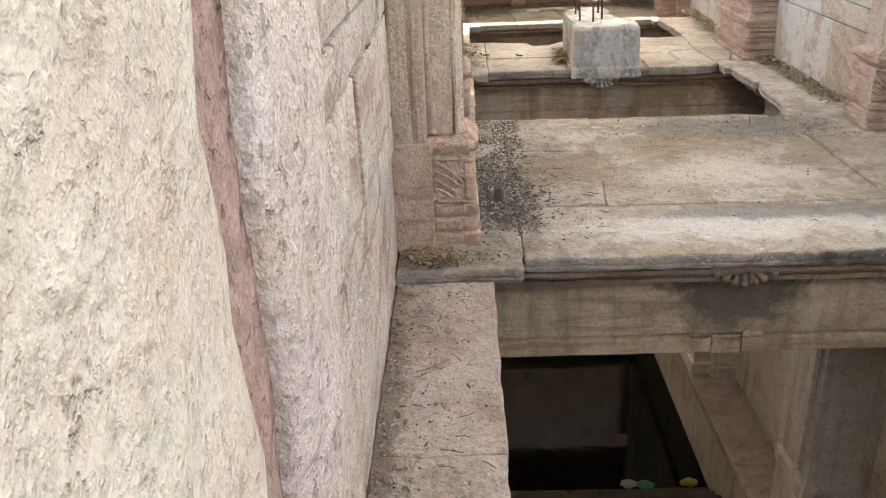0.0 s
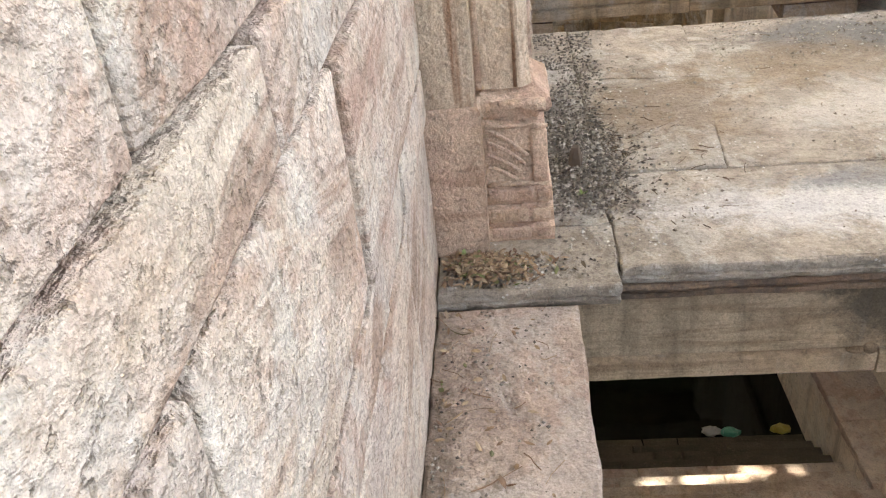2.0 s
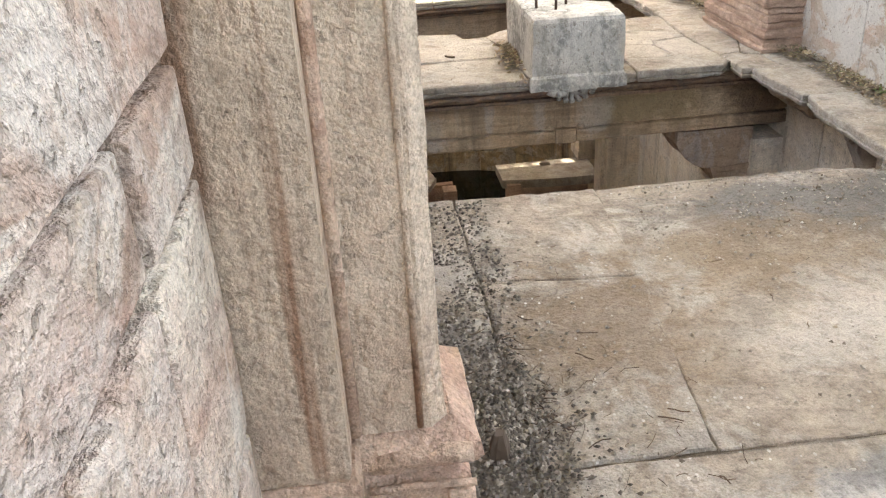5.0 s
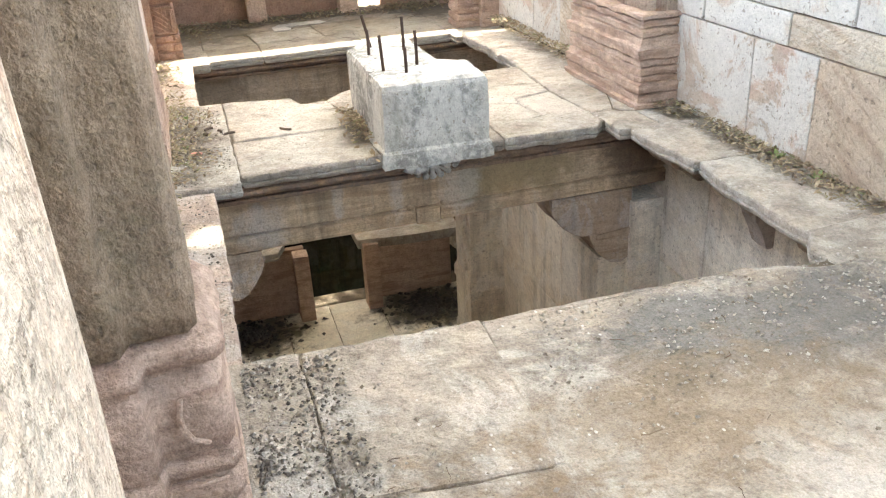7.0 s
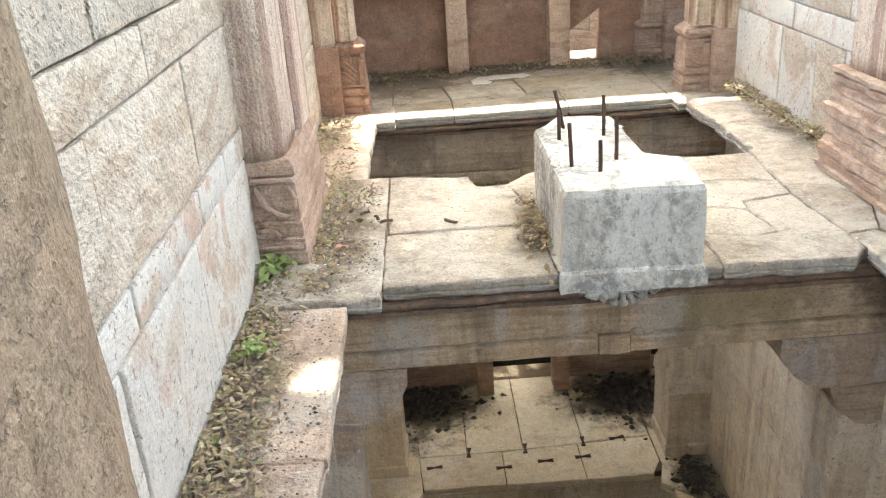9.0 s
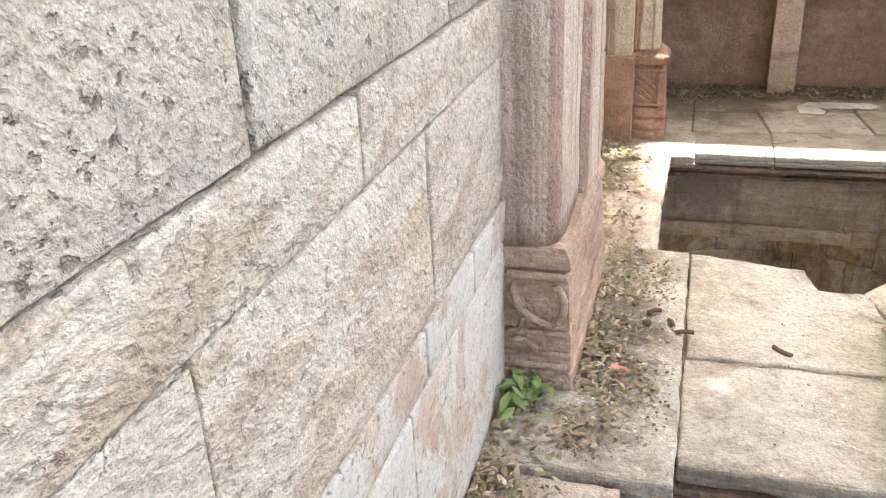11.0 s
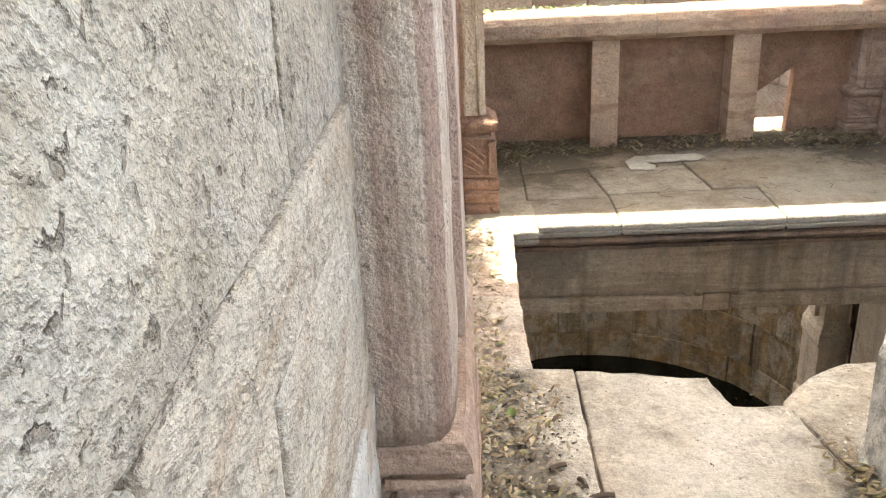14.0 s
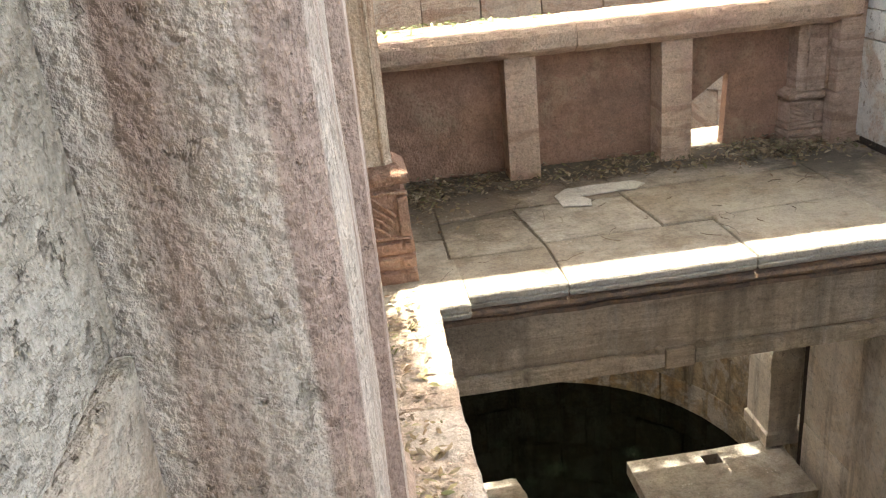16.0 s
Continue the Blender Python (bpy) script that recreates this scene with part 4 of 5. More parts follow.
def rounded_pilaster():
    """A brown pier with a ring above a bulging carved base and a battered rear edge."""
    ob = thing("pilaster", "tall brown sandstone pilaster with a rounded carved base", "pilaster", group="stone pilasters along the walls")
    z = ZA
    o = [(LX - 0.045, 4.925), (-0.13, 4.925), (-0.115, 4.99), (0.02, 4.995), (0.045, 5.03), (0.045, 5.36), (-0.05, 5.5), (LX - 0.045, 5.52)]
    base = part("carved_base", stack(o, [(z + 0.5 * f, d) for f, d in ((0, 0.004), (0.1, 0.004), (0.115, -0.012), (0.13, 0.0), (0.26, 0.0), (0.275, -0.014), (0.29, 0.0), (0.38, -0.004), (0.39, -0.016), (0.42, -0.006), (0.62, 0.0), (0.78, -0.008), (0.82, -0.03), (0.86, -0.026), (0.88, 0.0), (0.93, 0.008), (0.98, -0.006), (1.02, -0.035))], 0.035, 0.007, 12, 11), PINK, ob, "weathered carved base with a rounded ring", True)
    for rib in (rod((-0.06, 4.985, z + 0.36), (-0.02, 4.987, z + 0.24), 0.008, 6, 0.03, 1), rod((-0.09, 4.985, z + 0.13), (0.01, 4.987, z + 0.13), 0.006, 6, 0.0, 2), rod((-0.09, 4.985, z + 0.06), (0.01, 4.987, z + 0.06), 0.006, 6, 0.0, 2)):
        part("relief_rib", rib, PINK, base)
    zs = [z + 0.512 + 0.07 * i for i in range(25)]
    part("shaft", stack([(LX - 0.045, 4.94), (-0.15, 4.94), (-0.135, 5.0), (-0.02, 5.01), (0.005, 5.05), (0.0, 5.33), (-0.03, 5.42), (-0.075, 5.53), (-0.12, 5.57), (LX - 0.045, 5.58)], [(q, 0) for q in zs], 0.025, 0.011, 15, 7), BROWN, ob, smooth=True)


def broad_pilaster():
    """A deep pier: a carved base, a round-edged shaft, a groove and a second shaft behind."""
    ob = thing("pilaster", "broad weathered sandstone pilaster with purple streaks", "pilaster", group="stone pilasters along the walls")
    z = ZB
    base = part("carved_base", stack([(LX - 0.045, 7.775), (-0.105, 7.78), (-0.10, 8.68), (LX - 0.045, 8.68)], [(z, 0.004), (z + 0.06, 0.004), (z + 0.066, -0.006), (z + 0.075, 0.002), (z + 0.12, 0.0), (z + 0.128, -0.008), (z + 0.14, -0.001), (z + 0.19, -0.003), (z + 0.2, -0.012), (z + 0.21, -0.006),
        (z + 0.37, -0.012), (z + 0.38, -0.026), (z + 0.40, -0.022), (z + 0.415, -0.004), (z + 0.45, -0.006), (z + 0.475, -0.02)], 0.04, 0.007, 13, 11), PINK, ob, "eroded pink carved base")
    for a_, b_, r_, bend in (((-0.285, 0.37), (-0.16, 0.23), 0.014, 0.04), ((-0.15, 0.37), (-0.13, 0.26), 0.012, -0.02), ((-0.295, 0.34), (-0.255, 0.22), 0.013, -0.03), ((-0.29, 0.17), (-0.2, 0.145), 0.012, 0.02), ((-0.295, 0.4), (-0.12, 0.395), 0.012, 0.0), ((-0.295, 0.09), (-0.115, 0.09), 0.009, 0.0), ((-0.295, 0.205), (-0.115, 0.2), 0.009, 0.004)):
        part("relief_rib", rod((a_[0], 7.768, z + a_[1]), (b_[0], 7.77, z + b_[1]), r_, 7, bend, int(r_ * 1000)), PINK, base, smooth=True)
    zs = [z + 0.476 + 0.09 * i for i in range(22)]
    part("front_shaft", stack([(LX - 0.045, 7.79), (-0.205, 7.795), (-0.172, 7.81), (-0.15, 7.85), (-0.142, 7.92), (-0.142, 8.17), (-0.16, 8.19), (LX - 0.045, 8.19)], [(zs[0], -0.006)] + [(q, 0) for q in zs[1:]], 0.025, 0.005, 14, 6), SHAFT, ob, smooth=True)
    part("rear_shaft", stack([(LX - 0.045, 8.25), (-0.15, 8.25), (-0.125, 8.27), (-0.12, 8.6), (-0.14, 8.63), (LX - 0.045, 8.63)], [(q, 0) for q in zs], 0.03, 0.004, 15, 6), SHAFT, ob)


pilaster("tall tan sandstone pilaster with a carved pink base", LX, 1, 3.50, ZA, 0.5, 0.161, 0.365, ROSE, TAN, 11, length=0.46)
rounded_pilaster()
broad_pilaster()
pilaster("sandstone pilaster on a red carved base", LX, 1, 10.56, ZC, 0.52, 0.16, 0.35, RED, TAN, 14, top=2.4)
grooved_pilaster()
pilaster("round-edged pink sandstone pilaster on a broad base", RX, -1, 5.05, ZA, 0.46, 0.12, 0.28, PINK, SHAFT, 16, length=0.5)
layered_pilaster()
pilaster("sandstone pilaster on a tan carved base", RX, -1, 10.52, ZC, 0.46, 0.16, 0.36, PINK, TAN, 18, top=2.4)
pilaster("sandstone pilaster in the dim rear corner", RX, -1, 11.80, ZC, 0.3, 0.16, 0.38, PINK, PINK, 19, top=2.4, length=0.4)
pilaster("tall tan sandstone pilaster near the entry", RX, -1, 3.50, ZA, 0.5, 0.12, 0.28, TAN, TAN, 20)


# ---- concrete pier stump with bars ----
def concrete_pier():
    ob = thing("concrete_pier", "stained grey concrete pier stump with rusty bars", "pier")
    z = ZB
    part("block", stack([(0.97, 7.47), (1.53, 7.455), (1.54, 7.80), (1.40, 7.87), (1.39, 8.50), (1.12, 8.58), (0.975, 8.34)], [(z - 0.075, 0.018), (z - 0.03, 0.018), (z + 0.004, 0.014), (z + 0.02, 0.003), (z + 0.2, 0.002), (z + 0.335, 0.0), (z + 0.36, -0.008), (z + 0.372, -0.03)], 0.05, 0.009, 3, 9), CONCRETE, ob)
    rs = random.Random(4)
    chips = [blob((rs.uniform(1.02, 1.34), rs.uniform(7.55, 8.45), z + 0.366), (rs.uniform(0.03, 0.07), rs.uniform(0.03, 0.06), rs.uniform(0.006, 0.014)), i, 4, 7, 0.5) for i in range(26)]
    tagged(part("broken_top", join(*chips), CONCRETE, ob), kind="stuff")
    spill = []
    for i in range(9):
        dx = rs.uniform(-0.14, 0.14)
        spill.append(blob((1.2 + dx, 7.475 + rs.uniform(-0.01, 0.01), z - 0.075 - 0.045 * (1 - abs(dx) / 0.14)), (rs.uniform(0.02, 0.04), 0.022, rs.uniform(0.014, 0.03)), i, 5, 8, 0.7))
    tagged(part("spilled_cement", join(*spill), CONCRETE, ob, "grey cement spilled over the edge", True), kind="stuff")
    for i, (x, y, h, dx, dy) in enumerate(((1.05, 7.74, 0.19, -0.01, 0.0), (1.15, 7.65, 0.135, 0.0, 0.0), (1.25, 7.80, 0.18, 0.0, 0.01), (1.27, 8.16, 0.19, 0.0, 0.0), (1.06, 8.14, 0.14, 0.0, 0.0), (1.12, 8.33, 0.19, -0.05, -0.02))):
        part("reinforcing_bar", rod((x, y, z + 0.33), (x + dx, y + dy, z + 0.37 + h), 0.009, 7, 0.003, i), RUST, ob, smooth=True)


concrete_pier()


# ---- parapet before the well ----
def parapet():
    ob = thing("parapet", "reddish stone parapet with square posts and a thick coping", "parapet")
    for x0 in (0.69, 1.58):
        part("post", stack(rect(x0, x0 + 0.175, 11.85, 12.03), [(ZC - 0.002, 0.0), (0.55, 0.0), (0.565, -0.004)], 0.06, 0.004, int(x0 * 10)), ROSE, ob, "squared tan sandstone post")
    for a, b, s in ((-0.28, 0.72, 1), (0.84, 1.62, 2)):
        part("panel", rbox((a, 12.04, ZC - 0.002), (b, 12.11, 0.555), 0.01, 0.1, 0.004, s), RED, ob, "red sandstone panel")
    m = [(1.74, 0.555), (1.74, 0.09), (1.9, 0.2), (2.055, 0.31), (2.03, ZC), (2.42, ZC), (2.42, 0.555)]
    v = [Vector((x, 12.04, z)) for x, z in m] + [Vector((x, 12.11, z)) for x, z in m]
    n = len(m)
    f = [tuple(range(n)), tuple(range(2 * n - 1, n - 1, -1))] + [(i, i + n, (i + 1) % n + n, (i + 1) % n) for i in range(n)]
    part("panel", (v, f), RED, ob, "red sandstone panel with its corner broken away")
    for a, b, s in ((-0.28, 1.08, 1), (1.085, 2.70, 2)):
        part("coping", run([(11.775, 0.60), (11.765, 0.68), (11.79, 0.715), (12.14, 0.73), (12.14, 0.56), (11.83, 0.56)], a, b, 0, 0.06, 0.006, s), ROSE, ob, "thick tan coping stone")


parapet()

# ---- unseen roof slab added over the platform by the well, closing and shading it ----
tagged(link_mesh("ceiling", *rbox((LX - 0.5, 10.92, 2.42), (RX + 0.5, 12.06, 2.62), 0.02, 0.3, 0.004, 3), BEAM), "unseen flat roof slab added to shade the rear platform", "ceiling", kind="structure")

# ---- lower storey ----
paved("floor_5", "sunken landing of pale slabs joined with iron cramps", [
    [(0.20, 10.32), (0.92, 10.32), (0.92, 10.78), (0.16, 10.78)],
    [(0.925, 10.32), (1.62, 10.31), (1.62, 10.82), (0.925, 10.78)],
    [(1.625, 10.31), (2.2, 10.32), (2.3, 10.5), (2.3, 10.86), (1.625, 10.82)],
    [(0.16, 10.785), (0.6, 10.785), (0.6, 12.0), (0.1, 12.0)],
    [(0.605, 10.785), (1.12, 10.80), (1.12, 12.0), (0.605, 12.0)],
    [(1.125, 10.80), (1.68, 10.825), (1.68, 12.0), (1.125, 12.0)],
    [(1.685, 10.83), (2.3, 10.865), (2.3, 12.0), (1.685, 12.0)],
    [(LX, 9.95), (0.1, 10.1), (0.19, 10.3), (0.09, 12.0), (LX, 12.0)],
    [(2.24, 10.2), (RX, 9.75), (RX, 12.0), (2.31, 12.0), (2.31, 10.45)],
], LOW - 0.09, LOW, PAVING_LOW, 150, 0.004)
paved("ledge_7", "lower sandstone ledge above the water", [
    [(2.31, 5.5), (RX, 5.5), (RX, 6.2), (2.30, 6.18)], [(2.30, 6.185), (RX, 6.205), (RX, 7.5), (2.28, 7.48)], [(2.28, 7.485), (RX, 7.505), (RX, 9.74), (2.3, 9.9)]], LOW - 0.02, LOW + 0.07, LEDGE, 170)
paved("ledge_8", "lower sandstone ledge above the water", [
    [(LX, 5.5), (0.1, 5.5), (0.1, 7.4), (LX, 7.4)], [(LX, 7.405), (0.1, 7.405), (0.1, 9.9), (LX, 9.9)]], LOW - 0.02, LOW + 0.07, LEDGE, 175)
for a, b, nm in ((2.33, RX, "ledge_wall_1"), (LX, 0.07, "ledge_wall_2")):
    tagged(link_mesh(nm, *rbox((a, 3.0, -5.0), (b, 12.3, LOW - 0.02), 0.01, 0.3, 0.004, 5), LOWER), "stained stone footing under a ledge", "wall", kind="structure")
tagged(link_mesh("landing_wall", *rbox((0.07, 10.42, -5.0), (2.33, 11.98, LOW - 0.095), 0.01, 0.2, 0.004, 8), LOWER), "stained stone face under the sunken landing", "wall", kind="structure")


def low_parapet():
    ob = thing("low_parapet", "broken stone parapet on the sunken landing", "parapet")
    for x0 in (0.78, 1.55):
        part("post", stack(rect(x0, x0 + 0.16, 11.72, 11.9), [(LOW, 0.0), (-2.62, 0.0)], 0.08, 0.004, int(x0 * 10)), PINK, ob, "squared sandstone post")
    part("panel", rbox((LX, 11.95, LOW), (0.92, 12.03, -2.62), 0.01, 0.15, 0.004, 3), PINK, ob)
    part("panel", rbox((1.62, 11.95, LOW), (2.6, 12.03, -2.62), 0.01, 0.15, 0.004, 4), PINK, ob)
    pieces = [[(1.50, 11.80), (2.04, 11.72), (2.04, 12.3), (1.50, 12.30)], [(2.04, 11.72), (2.17, 11.71), (2.17, 12.13), (2.04, 12.13)], [(2.04, 12.24), (2.17, 12.24), (2.17, 12.3), (2.04, 12.3)], [(2.17, 11.71), (2.66, 11.70), (2.66, 12.32), (2.17, 12.3)]]
    shapes = [stack(q, [(-2.68, 0), (-2.575, 0)], 0.2, 0.0, 1) for q in pieces]
    part("coping", join(*shapes), PAVING, ob, "pale coping slab with a square socket")
    part("coping", slab([(LX, 11.75), (0.62, 11.72), (0.72, 11.95), (0.66, 12.25), (LX, 12.3)], -2.62, -2.53, 9), PAVING, ob, "broken coping slab")


low_parapet()


def iron_cramp(x, y, turn):
    c, s = math.cos(turn), math.sin(turn)
    pts = [(-0.07, -0.022), (0, -0.008), (0.07, -0.022), (0.07, 0.022), (0, 0.008), (-0.07, 0.022)]
    o = [(x + c * a - s * b, y + s * a + c * b) for a, b in pts]
    ob = link_mesh("iron_cramp", *stack(o, [(LOW - 0.002, 0), (LOW + 0.006, 0)], 0.2, 0.0), RUST)
    tagged(ob, "dark rusted iron cramp set across a slab joint", "cramp", "cramps in the landing")


for x, y, turn in ((0.3, 10.62, 0.1), (0.92, 10.55, 0.05), (0.62, 10.80, 1.5), (1.14, 10.80, 1.5), (1.30, 10.60, 0.0), (1.68, 10.84, 1.5), (1.64, 10.62, 0.05), (2.0, 10.86, 0.2)):
    iron_cramp(x, y, turn)


def low_pier(label, x_wall, inward, y0, y1, reach, ztop, zbot, seed, corbel=None):
    ob = thing("lower_pier", label, "pier", group="piers of the lower storey")
    s = inward
    a, b = x_wall - s * 0.02, x_wall + s * reach
    o = rect(min(a, b), max(a, b), y0, y1)
    c = (0.03 if reach > 0.2 else 0.0)
    part("base", stack(o, [(zbot, 0.035), (zbot + 0.1, 0.035), (zbot + 0.12, 0.02), (zbot + 0.62, 0.02), (zbot + 0.65, 0.035), (zbot + 0.75, 0.03), (zbot + 0.8, 0.01), (zbot + 0.85, 0.0)], 0.08, 0.004, seed), LOWER, ob)
    part("shaft", stack(o, [(zbot + 0.85, 0.0), (zbot + 1.6, 0.0), (ztop - 0.1, 0)], 0.08, 0.004, seed + 1), LOWER, ob)
    part("moulded_strip", stack(rect(min(b, b + s * 0.035), max(b, b + s * 0.035), y0 + 0.1, y1 - 0.1), [(zbot + 0.85, 0.0), (ztop - 0.1, 0)], 0.08, 0.003, seed + 1), LOWER, ob)
    if corbel:
        tip, top = corbel
        q = lambda f: tip + (x_wall - tip) * f
        prof = [(q(0.72), top), (tip, top), (tip, top - 0.085), (q(0.03), top - 0.13), (q(0.1), top - 0.2), (q(0.19), top - 0.255), (q(0.28), top - 0.28), (q(0.34), top - 0.27), (q(0.35), top - 0.31), (q(0.42), top - 0.41), (q(0.54), top - 0.49), (q(0.64), top - 0.5), (q(0.7), top - 0.47), (q(0.72), top - 0.4)]
        if s < 0:
            prof = prof[::-1]
        part("corbel", run(prof, y0 + 0.03, y0 + 0.38, 1, 0.05, 0.006, seed), LOWER_BROWN, ob, "scrolled bracket stone under the beam")
        part("corbel_band", run([(q(0.4), top - 0.28), (q(0.72), top - 0.26), (q(0.72), top - 0.3), (q(0.4), top - 0.32)][::(1 if s > 0 else -1)], y0 + 0.018, y0 + 0.06, 1, 0.03, 0.002, seed), LOWER_BROWN, ob)
        part("front_shaft", stack(rect(min(q(0.44), q(0.73)), max(q(0.44), q(0.73)), y0 + 0.05, y0 + 0.34), [(zbot, 0.02), (zbot + 0.12, 0.02), (zbot + 0.14, 0.0), (top - 0.45, 0.0)], 0.07, 0.003, seed + 3), LOWER, ob)
    return ob


low_pier("stained stone pier with a curved bracket", RX, -1, 7.66, 8.7, 0.22, -0.56, LOW + 0.07, 31, (2.0, -0.575))
low_pier("stained stone pier with a curved bracket", LX, 1, 7.66, 8.7, 0.22, -0.56, LOW + 0.07, 32, (0.28, -0.575))
low_pier("cream stone pier with a moulded base", RX, -1, 10.56, 11.0, 0.34, -0.74, LOW, 33)
low_pier("cream stone pier with a moulded base", LX, 1, 10.56, 11.0, 0.34, -0.74, LOW, 34)
low_pier("cream stone jamb beside the round well", RX, -1, 12.26, 12.56, 0.17, -0.74, -2.575, 38)
low_pier("brown stained stone pier", RX, -1, 4.95, 5.45, 0.36, -0.60, LOW + 0.07, 35, (2.1, -0.61))
low_pier("brown stained stone pier", LX, 1, 4.95, 5.45, 0.3, -0.60, LOW + 0.07, 36, (0.12, -0.61))
low_pier("brown stained stone pier", RX, -1, 3.6, 4.1, 0.3, -0.60, LOW + 0.07, 37, (2.1, -0.61))


def ledge_bracket(y, length, drop, reach, seed):
    """A stone bracket let into the wall under a ledge, with a rounded nose."""
    ob = thing("ledge_bracket", "dark stained stone bracket under the broken ledge", "bracket", group="brackets under the ledge")
    top = -0.118
    prof = [(RX + 0.02, top), (RX - reach, top), (RX - reach, top - drop * 0.35), (RX - reach * 0.85, top - drop * 0.6), (RX - reach * 0.5, top - drop * 0.8), (RX - reach * 0.3, top - drop), (RX + 0.02, top - drop)]
    part("body", run(prof[::-1], y, y + length, 1, 0.05, 0.008, seed), LOWER_BROWN, ob)
    part("nose", blob((RX - reach * 0.92, y + length / 2, top - drop * 0.32), (0.05, length * 0.5, drop * 0.22), seed, 7, 12, 0.2), LOWER_BROWN, ob, smooth=True)


for y, length, drop, reach in ((5.98, 0.2, 0.3, 0.26), (6.62, 0.12, 0.42, 0.14), (7.2, 0.26, 0.26, 0.28), (9.3, 0.2, 0.26, 0.24)):
    ledge_bracket(y, length, drop, reach, int(y * 10))

# steps going down into the water
steps = thing("stairs", "worn stone steps descending into dark water", "stairs", "structure")
for i in range(-9, 6):
    y, z = 6.05 + 0.2 * i, -3.66 - 0.12 * i
    rs = random.Random(i + 50)
    xs = [0.07, 0.07 + rs.uniform(0.5, 0.9), 0.07 + rs.uniform(1.1, 1.6), 2.33]
    for a, b in zip(xs, xs[1:]):
        part("step_stone", stack(rect(a + 0.003, b - 0.003, y - 0.2, y + 0.02), [(z - 0.4, 0), (z - 0.015, 0), (z, -0.012)], 0.08, 0.007, i + 60), WET if i > 0 else LEDGE, steps)

tagged(link_mesh("water", [(-1.2, 5.2, POOL), (3.6, 5.2, POOL), (3.6, 16.6, POOL), (-1.2, 16.6, POOL)], [(0, 1, 2, 3)], WATER), "still dark green water at the bottom", "water", kind="structure")
tagged(link_mesh("basin_floor", *rbox((-1.4, -3.4, -6.3), (4.0, 17.0, -5.9), 0.02, 1.0, 0, 0), MORTAR), "dark floor under the water", "floor", kind="structure")

# ---- round well shaft ----
WC, WR = Vector((1.22, 13.9)), 2.17
well = thing("well_shaft", "round well shaft of mossy stained stone blocks", "well", "structure")
rs = random.Random(9)
for zi in range(17):
    z0, z1 = -6.0 + zi * 0.55, -6.0 + zi * 0.55 + 0.545
    nseg = 22
    for i in range(nseg):
        a0 = (i + 0.5 * (zi % 2)) * 2 * math.pi / nseg
        a1 = a0 + 2 * math.pi / nseg - 0.006
        am = (a0 + a1) / 2
        if math.sin(am) < -0.55:
            continue
        rr = WR + rs.uniform(-0.012, 0.012)
        o = []
        for q in range(5):
            a = a0 + (a1 - a0) * q / 4
            o.append((WC.x + math.cos(a) * rr, WC.y + math.sin(a) * rr))
        for q in range(4, -1, -1):
            a = a0 + (a1 - a0) * q / 4
            o.append((WC.x + math.cos(a) * (rr + 0.4), WC.y + math.sin(a) * (rr + 0.4)))
        part("well_stone", stack(o[::-1], [(z0, -0.006), (z0 + 0.01, 0), (z1 - 0.01, 0), (z1, -0.006)], 0.4, 0.006, zi * 40 + i), WELL if zi < 9 else WALL, well)

